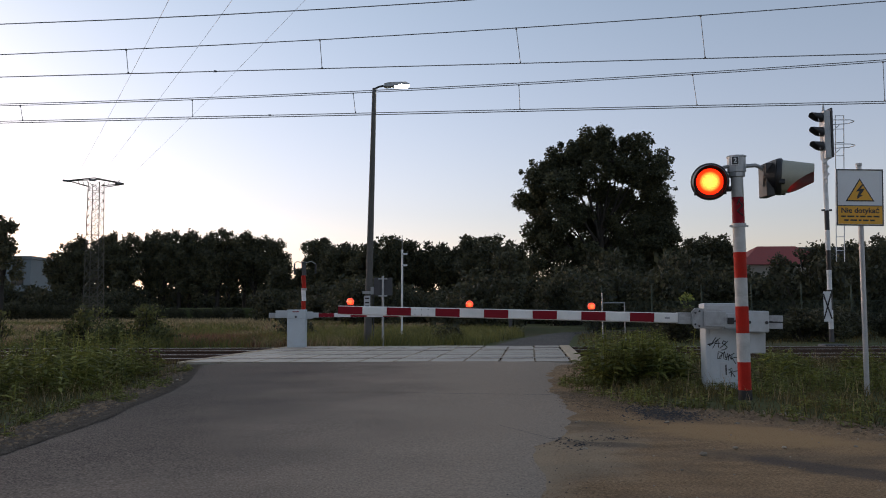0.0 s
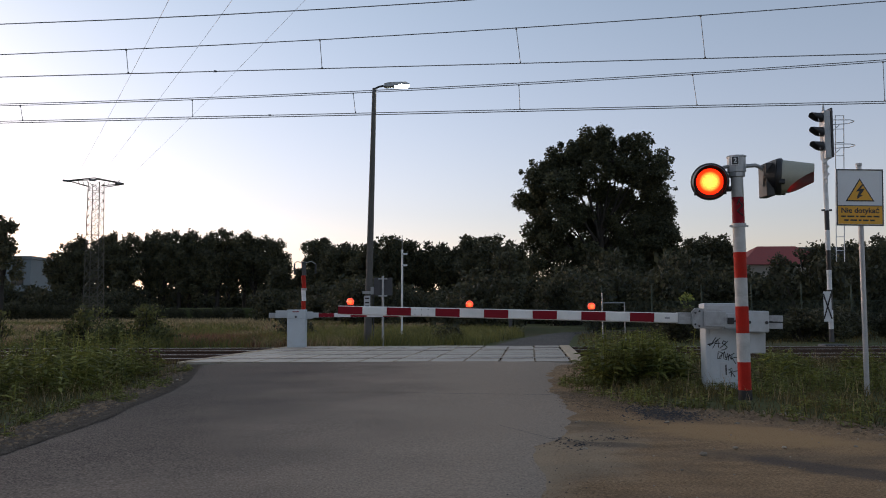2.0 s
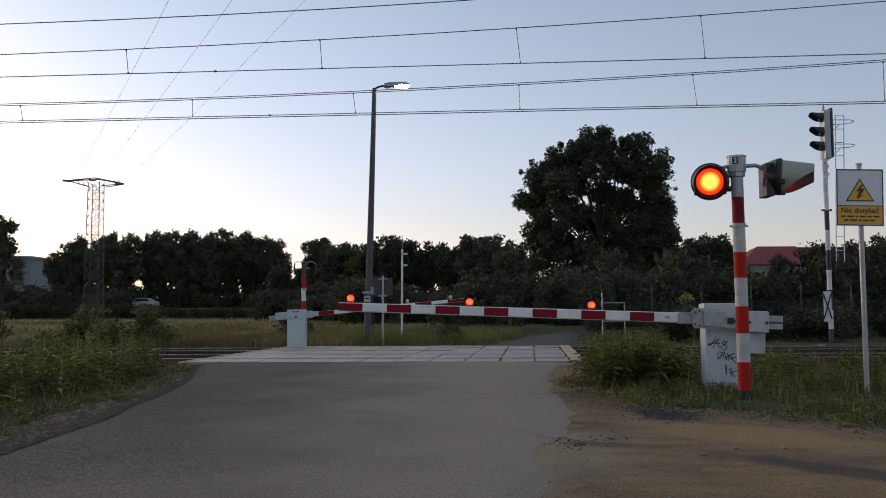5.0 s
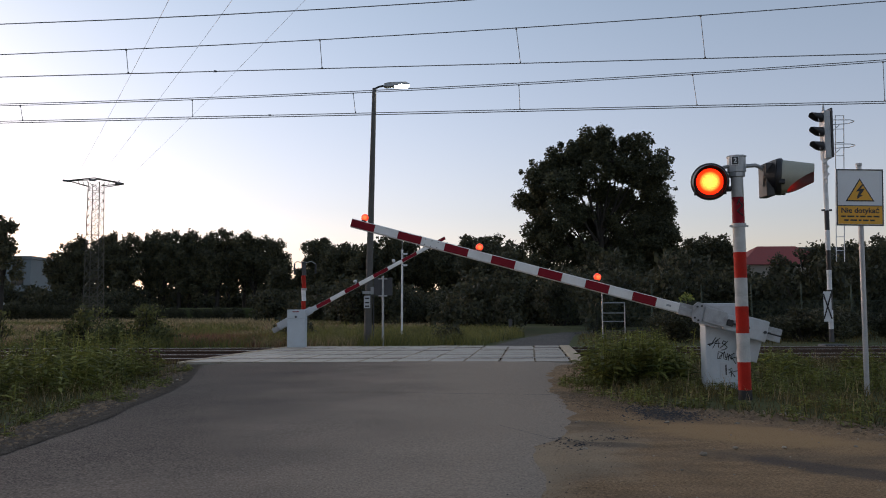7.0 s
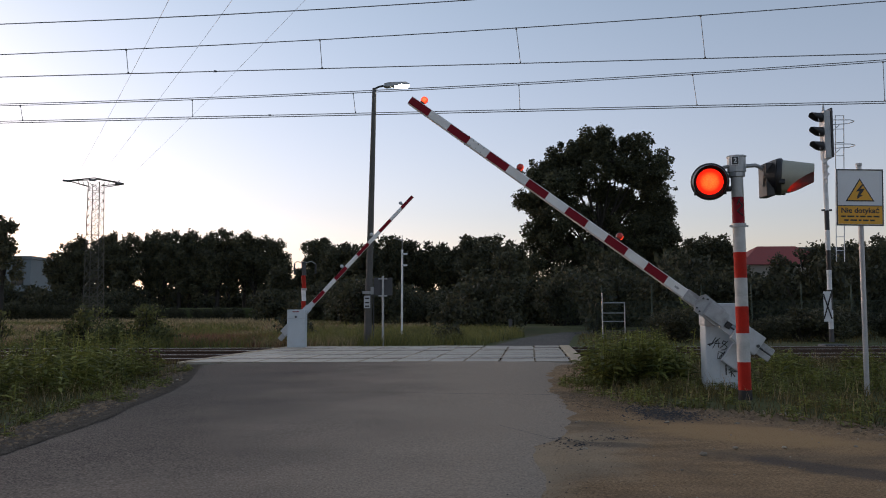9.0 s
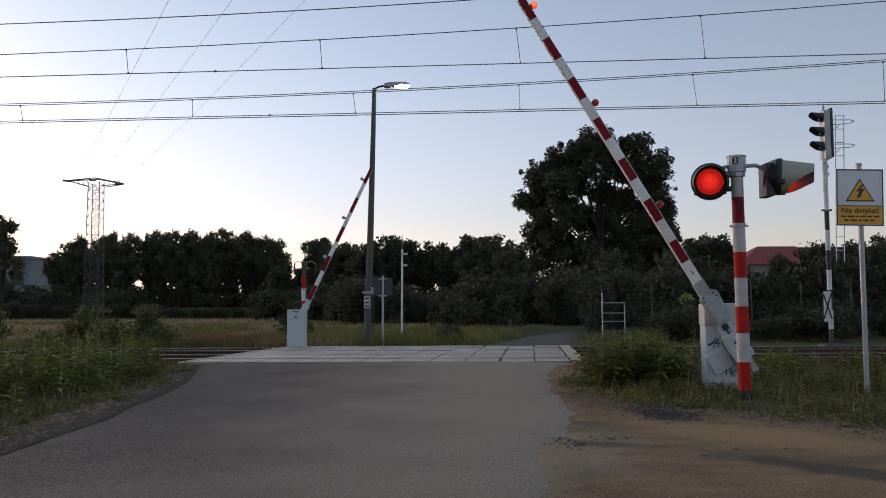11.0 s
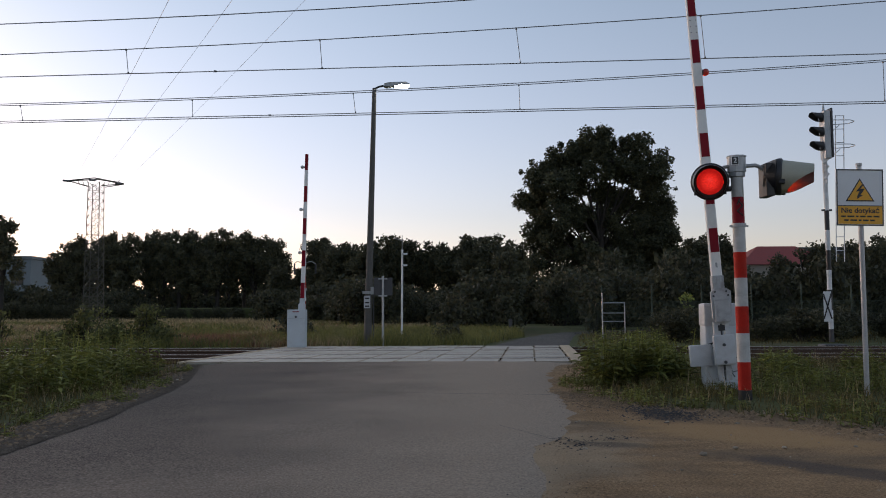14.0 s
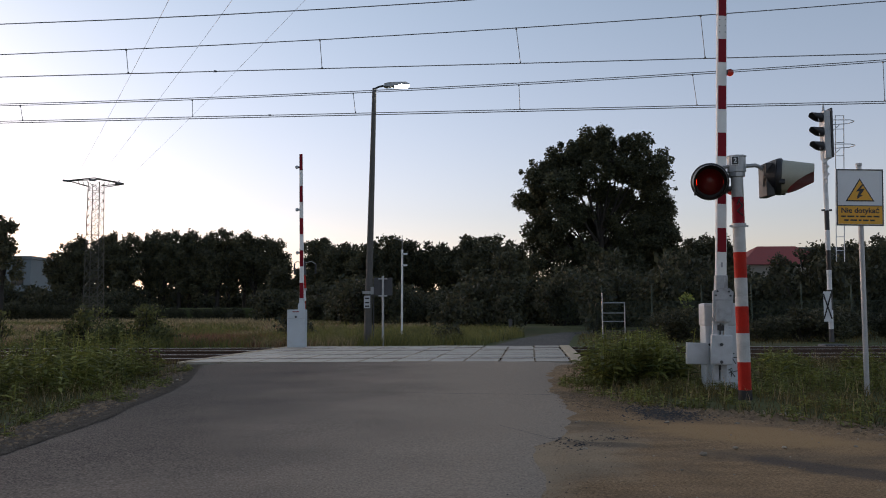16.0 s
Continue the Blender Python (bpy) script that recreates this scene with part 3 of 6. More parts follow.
# ---- barrier ----
def striped_boom(name, length, n, h0, h1, depth, start, sign, parent, inset=0.0):
    """A tapered boom with red and white lengths, from start outwards along local x times sign."""
    bm = bmesh.new()
    stripes = []
    step = length / n
    for i in range(n):
        a, b = start + i * step, start + (i + 1) * step
        fa, fb = i / n, (i + 1) / n
        ha, hb = h0 + (h1 - h0) * fa, h0 + (h1 - h0) * fb
        red = (n - 1 - i) % 2 == 0
        if red and inset:
            stripes.append((a, b, ha, hb))
        red = red and not inset
        c = 0.012
        ringa, ringb = [], []
        for x, h, ring in ((a, ha, ringa), (b, hb, ringb)):
            for y, z in ((-depth + c, -h), (depth - c, -h), (depth, -h + c), (depth, h - c), (depth - c, h), (-depth + c, h), (-depth, h - c), (-depth, -h + c)):
                ring.append(bm.verts.new((sign * x, y, z)))
        for k in range(8):
            f = bm.faces.new((ringa[k], ringa[(k + 1) % 8], ringb[(k + 1) % 8], ringb[k]))
            f.material_index = 1 if red else 0
        for ring in ((ringa,) if i == 0 else ()) + ((ringb,) if i == n - 1 else ()):
            f = bm.faces.new(ring)
            f.material_index = 1 if red else 0
    bmesh.ops.remove_doubles(bm, verts=bm.verts, dist=0.0005)
    bmesh.ops.recalc_face_normals(bm, faces=bm.faces)
    ob = part(name, bm, BOOMWHITE, parent)
    ob.data.materials.append(DARKRED)
    for a, b, ha, hb in stripes:
        ha, hb = ha - inset, hb - inset
        for side in (1, -1):
            y0, y1 = sorted((side * (depth - 0.001), side * (depth + 0.0025)))
            part("red_stripe", prism([(sign * a, -ha), (sign * b, -hb), (sign * b, hb), (sign * a, ha)], y0, y1, m=UPRIGHT), DARKRED, ob, "dark red reflective film")
    return ob


def boom_lamp(parent, x, z, r=0.047):
    lamp = part("boom_lamp", ball(r, 18, 12), BOOM_RED, parent, "round red warning lamp", m=pose(x, 0, z), smooth=True)
    part("lamp_base", lathe([(0.0, -r * 0.98), (0.03, -r * 0.98), (0.036, -r * 0.75), (0.03, -r * 0.72)], 14), DARKSTEEL, lamp)
    return lamp


def near_barrier():
    thing = empty("barrier", pose(3.47, 10.75, 0), label="railway crossing barrier with red and white boom and pale cabinet", category="barrier")
    px, py, pz = 3.429 - 3.47, 10.52 - 10.75, 0.835
    part("cabinet", box(-0.202, 0.285, -0.12, 0.115, -0.12, 0.75, bevel=0.02), CABINET, thing, "pale grey steel cabinet with scribbles")
    part("hood", box(-0.214, 0.297, -0.132, 0.125, 0.742, 1.032, bevel=0.035), LIGHTGREY, thing, "white rounded machine hood")
    part("cabinet_door", box(-0.15, 0.25, -0.126, -0.12, 0.02, 0.70, bevel=0.004), CABINET, thing)
    part("drive_cover", box(-0.035, 0.06, -0.135, -0.128, 0.10, 0.30, bevel=0.003), LIGHTGREY, thing)
    part("drive_slot", box(0.03, 0.045, -0.138, -0.134, 0.14, 0.27), BLACK, thing)
    part("drive_shaft", rod((px, py - 0.03, pz), (px, -0.13, pz), 0.045, n=16), GALV, thing)
    # spray strokes
    strokes = [[(-0.069, 0.612), (-0.103, 0.566), (-0.135, 0.517), (-0.18, 0.519), (-0.12, 0.535)], [(-0.12, 0.47), (-0.05, 0.585), (-0.045, 0.48)], [(-0.095, 0.53), (-0.02, 0.535)],
               [(0.06, 0.545), (0.02, 0.565), (0.0, 0.535), (0.05, 0.505), (0.064, 0.48), (0.03, 0.455), (-0.02, 0.448)], [(-0.05, 0.42), (-0.06, 0.345), (-0.02, 0.35), (0.0, 0.42), (-0.05, 0.43)],
               [(0.014, 0.413), (0.02, 0.34), (0.05, 0.33), (0.065, 0.41)], [(0.07, 0.32), (0.085, 0.40), (0.11, 0.33), (0.125, 0.40)], [(0.19, 0.36), (0.12, 0.35), (0.165, 0.28)], [(-0.16, 0.50), (-0.02, 0.60)], [(-0.03, 0.47), (0.075, 0.56)], [(-0.04, 0.36), (0.03, 0.43), (0.04, 0.35), (0.15, 0.41)],
               [(0.009, 0.238), (0.02, 0.21), (0.078, 0.203), (0.114, 0.226)], [(0.099, 0.115), (0.116, 0.205)], [(0.07, 0.165), (0.2, 0.197)], [(0.15, 0.118), (0.085, 0.205)]]
    for s in strokes:
        bm = bmesh.new()
        for (a, b), (c, d) in zip(s, s[1:]):
            put_rod(bm, (a, -0.1235, b), (c, -0.1235, d), 0.0065, n=6)
        part("spray_stroke", bm, GRAFFITI, thing, "black sprayed stroke")
    boom = striped_boom("boom", 4.2, 14, 0.064, 0.055, 0.035, 0.53, -1, thing, inset=0.009)
    boom.matrix_basis = pose(px, py, pz, 0, 1.7, 0)
    g = lambda n, bm, m=LIGHTGREY, lab="": part(n, bm, m, boom, lab)
    g("boom_socket", box(-0.54, -0.20, -0.05, 0.05, -0.072, 0.072, bevel=0.008), CASTGREY)
    g("socket_rib", box(-0.53, -0.24, -0.056, -0.05, -0.02, 0.02), GALV)
    g("clamp_plate", prism([(-0.38, -0.06), (-0.34, -0.12), (-0.02, -0.12), (0.05, -0.06), (0.06, 0.06), (-0.04, 0.115), (-0.34, 0.13), (-0.38, 0.08)], 0.05, 0.085, m=UPRIGHT), CASTGREY, "grey clamp plate")
    g("clamp_cover", box(-0.235, 0.035, -0.11, -0.085, -0.095, 0.095, bevel=0.012), CASTGREY)
    g("hinge_bar", box(-0.245, -0.225, -0.12, -0.1, -0.09, 0.09), GALV)
    for bx, bz in ((-0.34, 0.07), (-0.34, -0.07), (-0.29, 0.09), (-0.29, -0.09)):
        g("bolt", rod((bx, -0.1, bz), (bx, -0.085, bz), 0.012, n=8), DARKSTEEL)
    g("arm_bar", box(0.03, 0.56, -0.06, -0.02, 0.02, 0.075, bevel=0.006))
    g("arm_bar", box(0.03, 0.56, -0.06, -0.02, -0.115, -0.055, bevel=0.006))
    g("adjusting_spindle", rod((0.02, -0.05, -0.02), (0.62, -0.05, -0.02), 0.012, n=10), DARKSTEEL)
    g("spindle_block", box(0.07, 0.14, -0.075, -0.03, -0.06, 0.02, bevel=0.006), BLACK)
    g("counterweight", box(0.19, 0.557, -0.125, -0.06, -0.150, 0.112, bevel=0.02), LIGHTGREY, "grey steel counterweight plate")
    g("counterweight", box(0.30, 0.565, 0.02, 0.08, -0.41, -0.14, bevel=0.012), LIGHTGREY, "grey steel counterweight plate")
    for bx in (0.31, 0.52):
        g("bolt", rod((bx, -0.14, -0.03), (bx, -0.12, -0.03), 0.02, n=8), DARKSTEEL)
    g("tail_channel", box(0.54, 0.752, -0.05, 0.0, -0.105, -0.035, bevel=0.005), CASTGREY)
    g("tail_channel", box(0.54, 0.752, -0.05, 0.0, -0.015, 0.062, bevel=0.005), CASTGREY)
    g("channel_web", box(0.54, 0.752, -0.012, -0.006, -0.105, 0.062), DARKSTEEL)
    g("boom_seam", box(-3.86, -3.845, -0.037, 0.037, -0.06, 0.06), GALV)
    for bx in (-3.62, -3.7, -3.78):
        for bz in (-0.035, 0.035):
            g("rivet", rod((bx, -0.04, bz), (bx, -0.034, bz), 0.006, n=6), DARKSTEEL)
    g("boom_label", box(-0.70, -0.64, -0.0375, -0.035, -0.012, 0.012), GALV)
    lamps = [boom_lamp(boom, -x, z) for x, z in ((1.60, 0.118), (3.11, 0.108), (4.585, 0.105))]
    return boom, lamps, (px, py, pz)


def far_barrier():
    thing = empty("barrier", pose(-4.04, 23.5, 0), label="crossing barrier across the tracks with grey cabinet", category="barrier")
    part("cabinet", box(-0.245, 0.245, -0.2, 0.2, -0.1, 1.04, bevel=0.02), CABINET, thing, "pale grey steel cabinet")
    part("hood_joint", box(-0.247, 0.247, -0.203, -0.2, 0.795, 0.803), GALV, thing)
    part("cabinet_lock", box(-0.06, 0.05, -0.215, -0.2, 0.78, 0.88, bevel=0.01), LIGHTGREY, thing)
    part("lock_knob", rod((0, -0.23, 0.84), (0, -0.21, 0.84), 0.03, n=12), DARKSTEEL, thing)
    part("name_bar", box(-0.1, 0.08, -0.205, -0.2, 0.965, 0.99), DARKRED, thing)
    px, py, pz = 0.085, 0.28, 0.885
    part("drive_shaft", rod((px, 0.18, pz), (px, 0.3, pz), 0.05, n=14), GALV, thing)
    boom = striped_boom("boom", 4.10, 9, 0.06, 0.045, 0.035, 0.45, 1, thing, inset=0.004)
    boom.matrix_basis = pose(px, py, pz, 0, 0.3, 0)
    g = lambda n, bm, m=LIGHTGREY, lab="": part(n, bm, m, boom, lab)
    g("boom_socket", box(-0.1, 0.47, -0.05, 0.05, -0.07, 0.07, bevel=0.012))
    g("clamp_plate", prism([(-0.1, -0.1), (0.3, -0.1), (0.4, 0.0), (0.3, 0.1), (-0.1, 0.1)], 0.05, 0.08, m=UPRIGHT))
    g("arm_bar", box(-0.75, -0.05, -0.05, 0.05, -0.06, 0.06, bevel=0.01))
    g("counterweight", box(-0.72, -0.30, -0.12, 0.12, -0.08, 0.13, bevel=0.012), LIGHTGREY, "grey steel counterweight plate")
    g("tail_channel", box(-0.92, -0.72, -0.05, 0.05, -0.08, 0.06, bevel=0.01), GALV)
    for x in (1.75, 2.97, 4.18):
        base = g("lamp_bracket", rod((x, 0, 0.04), (x, 0, 0.11), 0.03, n=10), GALV)
        part("lamp_back", ball(0.05, 12, 8), LIGHTGREY, base, m=pose(x, 0, 0.12), smooth=True)
    return boom, (px, py, pz)


# ---- crossing signal on a red and white post ----
def signal_visor(bm, r, top, low, thick, n=36, y0=0.0, flare=0.0, full=0.66):
    """A visor round local y, pointing to -y, long above and short below."""
    rings = []
    for rr, ylen in ((r, 0), (r, 1), (r - thick, 1), (r - thick, 0)):
        ring = []
        for i in range(n):
            a = 2 * math.pi * i / n
            up = 0.5 + 0.5 * math.sin(a)
            length = low + (top - low) * min(1.0, up / full)
            k = rr * (1 - flare * (length / top if ylen else 0))
            ring.append(bm.verts.new((k * math.cos(a), y0 - ylen * length, k * math.sin(a))))
        rings.append(ring)
    return rings


def signal_head(parent, m, name="signal_lamp", back=0.345, glass_r=0.2, glass_y=0.125, outer=None, inner=None, low=0.05, top=0.37, full=0.66, flare=0.12, glass_mat=None):
    """A lamp with backing ring, hood and a glass ball that turns; it faces local -y."""
    body = part(name, lathe([(0.206, -0.02), (0.208, 0.02), (0.19, 0.035), (0.172, 0.03), (0.172, 0.0)], 36, m=pose(0, 0, 0, 90, 0, 0)), BLACK, parent, "black round lamp housing", m=m, smooth=True)
    bm = bmesh.new()
    r = signal_visor(bm, 0.192, top, low, 0.006, flare=flare, full=full)
    n = len(r[0])
    for i in range(n):
        j = (i + 1) % n
        bm.faces.new((r[0][i], r[0][j], r[1][j], r[1][i]))
    part("visor", bm, outer or HOOD, body, "black plastic hood" if outer else "cream plastic hood", smooth=True)
    bm = bmesh.new()
    r = signal_visor(bm, 0.190, top + 0.002, low + 0.002, 0.006, flare=flare, full=full)
    for a, b in ((1, 2), (2, 3)):
        for i in range(n):
            j = (i + 1) % n
            bm.faces.new((r[a][i], r[a][j], r[b][j], r[b][i]))
    part("visor_lining", bm, inner or LINING, body, "dark inside of the hood", smooth=True)
    for a in (-38, -142):
        c, s = math.cos(radians(a)), math.sin(radians(a))
        part("visor_clip", box(-0.022, 0.022, -0.06, 0.0, -0.03, 0.02, bevel=0.006), BLACK, body, m=pose(0.19 * c, -0.01, 0.19 * s))
    glass = part("signal_glass", ball(glass_r, 48, 32), glass_mat or SIGNAL_RED, body, "round red signal glass", m=pose(0, glass_y, 0), smooth=True)
    part("glass_ring", lathe([(0.19, 0.0), (0.19, 0.02), (0.148, 0.022), (0.140, 0.0), (0.142, -0.015)], 36, m=pose(0, 0, 0, 90, 0, 0)), BLACK, body, smooth=True)
    part("lamp_back", lathe([(0.19, 0.0), (0.205, -0.03), (0.205, 0.145 - back), (0.15, 0.015 - back), (0.0, -back)], 30, m=pose(0, 0.0, 0, 90, 0, 0)), BLACK, body, smooth=True)
    return body, glass


LINING = mat("visor_lining", (0.22, 0.10, 0.09), 0.6, var=0.1, bump=0.02)
DARK_LINING = mat("dark_visor_lining", (0.035, 0.022, 0.02), 0.7, var=0.1, bump=0.02, spec=0.2)


def letters(text, size, depth, material, parent, m, name="lettering"):
    cu = bpy.data.curves.new("lettering", "FONT")
    cu.body, cu.size, cu.extrude, cu.align_x, cu.align_y = text, size, depth, "CENTER", "CENTER"
    cu.offset = size * 0.02
    tmp = bpy.data.objects.new("lettering", cu)
    scene.collection.objects.link(tmp)
    me = bpy.data.meshes.new_from_object(tmp.evaluated_get(bpy.context.evaluated_depsgraph_get()))
    bpy.data.objects.remove(tmp)
    me.materials.append(material) if not me.materials else None
    me.materials[0] = material
    ob = new(name, me)
    ob.parent = parent
    ob.matrix_basis = m
    return ob


def crossing_signal():
    thing = empty("crossing_signal", pose(3.308, 9.4, 0), label="red and white banded signal post with two red lamps", category="signal light")
    lean = 0.006
    bands = [(-0.15, 0.07, BLACK, 0.075), (0.07, 0.375, ORANGE_RED, 0.07), (0.375, 0.69, POSTWHITE, 0.07), (0.69, 0.985, ORANGE_RED, 0.07), (0.985, 1.30, POSTWHITE, 0.069), (1.30, 1.585, ORANGE_RED, 0.068), (1.585, 1.875, POSTWHITE, 0.067), (1.875, 2.20, DARKRED, 0.066), (2.20, 2.48, POSTWHITE, 0.066)]
    for z0, z1, mt, r in bands:
        part("post_band", rod((z0 * -lean, 0, z0), (z1 * -lean, 0, z1), r, r, n=24), mt, thing, smooth=False)
    part("post_clamp", lathe([(0.066, -0.02), (0.08, -0.02), (0.08, 0.02), (0.066, 0.02)], 24, m=pose(-0.011, 0, 1.885)), GALV, thing)
    part("clamp_ears", box(-0.11, 0.09, -0.02, 0.02, 1.868, 1.886), GALV, thing)
    part("post_head", lathe([(0.066, 2.42), (0.088, 2.43), (0.088, 2.475), (0.100, 2.48), (0.100, 2.645), (0.108, 2.65), (0.108, 2.665), (0.0, 2.672)], 8, m=pose(-0.015, 0, 0, 0, 0, 22.5)), GALV, thing, "grey cast post head")
    plate = part("number_plate", box(-0.036, 0.036, -0.106, -0.09, 2.525, 2.61), BLACK, thing, m=pose(-0.065, 0, 0.03))
    letters("2", 0.075, 0.001, SIGNWHITE, plate, pose(0, -0.108, 2.567, 90, 0, 0))
    part("plate_frame", box(-0.041, 0.041, -0.102, -0.092, 2.52, 2.615), SIGNWHITE, thing, m=pose(-0.065, 0, 0.03))
    bm = bmesh.new()
    for a, b in zip([(-0.05, 0, 2.56), (-0.16, 0, 2.54), (-0.24, 0.05, 2.48)], [(-0.16, 0, 2.54), (-0.24, 0.05, 2.48), (-0.28, 0.08, 2.40)]):
        put_rod(bm, a, b, 0.02, n=10)
    part("lamp_arm", bm, GALV, thing)
    bm = bmesh.new()
    for a, b in zip([(0.05, 0, 2.55), (0.2, 0, 2.56), (0.27, 0, 2.53)], [(0.2, 0, 2.56), (0.27, 0, 2.53), (0.33, 0.0, 2.45)]):
        put_rod(bm, a, b, 0.022, n=10)
    part("lamp_arm", bm, GALV, thing)
    part("lamp_bracket", rod((-0.17, 0.06, 2.30), (-0.02, 0.0, 2.30), 0.03, n=10), DARKSTEEL, thing)
    left = signal_head(thing, pose(-0.325, -0.02, 2.375, 7, 0, -16.5), outer=BLACK, inner=DARK_LINING)
    right = signal_head(thing, pose(0.45, -0.02, 2.425, 4, 0, 66) @ pose(0, 0, 0, 0, 16, 0), back=0.17, glass_r=0.125, glass_y=0.035, inner=GLOW_LINING, low=0.09, top=0.355, full=0.5, flare=0.24, glass_mat=SIGNAL_RED_SIDE)
    part("junction_box", box(0.27, 0.36, -0.12, 0.12, 2.2, 2.57, bevel=0.01), BLACK, thing, "dark lamp backing box")
    # spray marks on the upper band
    bm = bmesh.new()
    for a, b in (((-0.02, 2.16), (0.03, 2.10)), ((0.03, 2.10), (-0.03, 2.04)), ((-0.03, 2.04), (0.03, 1.99)), ((0.0, 2.18), (-0.03, 2.11))):
        put_rod(bm, (a[0] - 0.013, -0.064, a[1]), (b[0] - 0.013, -0.064, b[1]), 0.008, n=6)
    part("spray_mark", bm, GRAFFITI, thing)
    return left[1], right[1], left[0], right[0]


# ---- warning sign: hands off ----
def warning_sign():
    thing = empty("warning_sign", pose(4.82, 9.75, 0), label="high voltage warning sign plate on a thin grey post", category="sign")
    part("post", rod((0, 0, -0.15), (0.025, 0.02, 2.62), 0.029, n=16), GALV, thing)
    part("post_cap", rod((0.025, 0.02, 2.61), (0.025, 0.02, 2.64), 0.034, n=16), GALV, thing)
    m = pose(-0.004, -0.025, 2.233, 0, 1.5, -4) @ Matrix.Diagonal((1.04, 1, 1.03, 1))
    plate = part("sign_plate", box(-0.255, 0.255, -0.012, 0.0, -0.32, 0.32, bevel=0.005), SIGNWHITE, thing, "white plate with grey rim", m=m)
    b = BLACK
    for n, a in (("rim", (-0.252, 0.252, 0.305, 0.318)), ("rim", (-0.252, 0.252, -0.318, -0.305)), ("rim", (-0.252, -0.24, -0.318, 0.318)), ("rim", (0.24, 0.252, -0.318, 0.318))):
        part(n, box(a[0], a[1], -0.0165, -0.0125, a[2], a[3]), DARKSTEEL, plate)
    part("yellow_field", box(-0.237, 0.237, -0.0155, -0.0125, -0.30, -0.10), YELLOW, plate, "yellow lower field")
    part("field_line", box(-0.237, 0.237, -0.0165, -0.0125, -0.10, -0.09), DARKSTEEL, plate)
    tri = lambda s: [(-0.155 * s, -0.09 * s), (0.155 * s, -0.09 * s), (0, 0.17 * s)]
    part("triangle_border", prism(tri(1.0), 0.0125, 0.0155, m=pose(0, 0, 0.045) @ UPRIGHT), BLACK, plate)
    part("triangle", prism(tri(0.86), 0.0125, 0.0175, m=pose(0, 0, 0.045) @ UPRIGHT), YELLOW, plate)
    part("lightning", prism([(0.02, 0.10), (-0.045, 0.02), (-0.005, 0.025), (-0.03, -0.03), (-0.035, -0.065), (0.03, -0.02), (0.005, -0.018), (0.05, 0.055), (0.005, 0.05), (0.04, 0.10)], 0.0125, 0.0195, m=pose(0, 0, 0.045) @ UPRIGHT), BLACK, plate)
    letters("Nie dotykać", 0.082, 0.001, BLACK, plate, pose(0, -0.0165, -0.150, 90, 0, 0))
    for z, w in ((-0.215, 0.205), (-0.258, 0.175)):
        x = -w
        k = 0
        while x < w - 0.03:
            ww = (0.05, 0.075, 0.03, 0.06)[k % 4]
            part("text_bar", box(x, min(w, x + ww), -0.0165, -0.0145, z - 0.009, z + 0.009), BLACK, plate)
            x += ww + 0.016
            k += 1


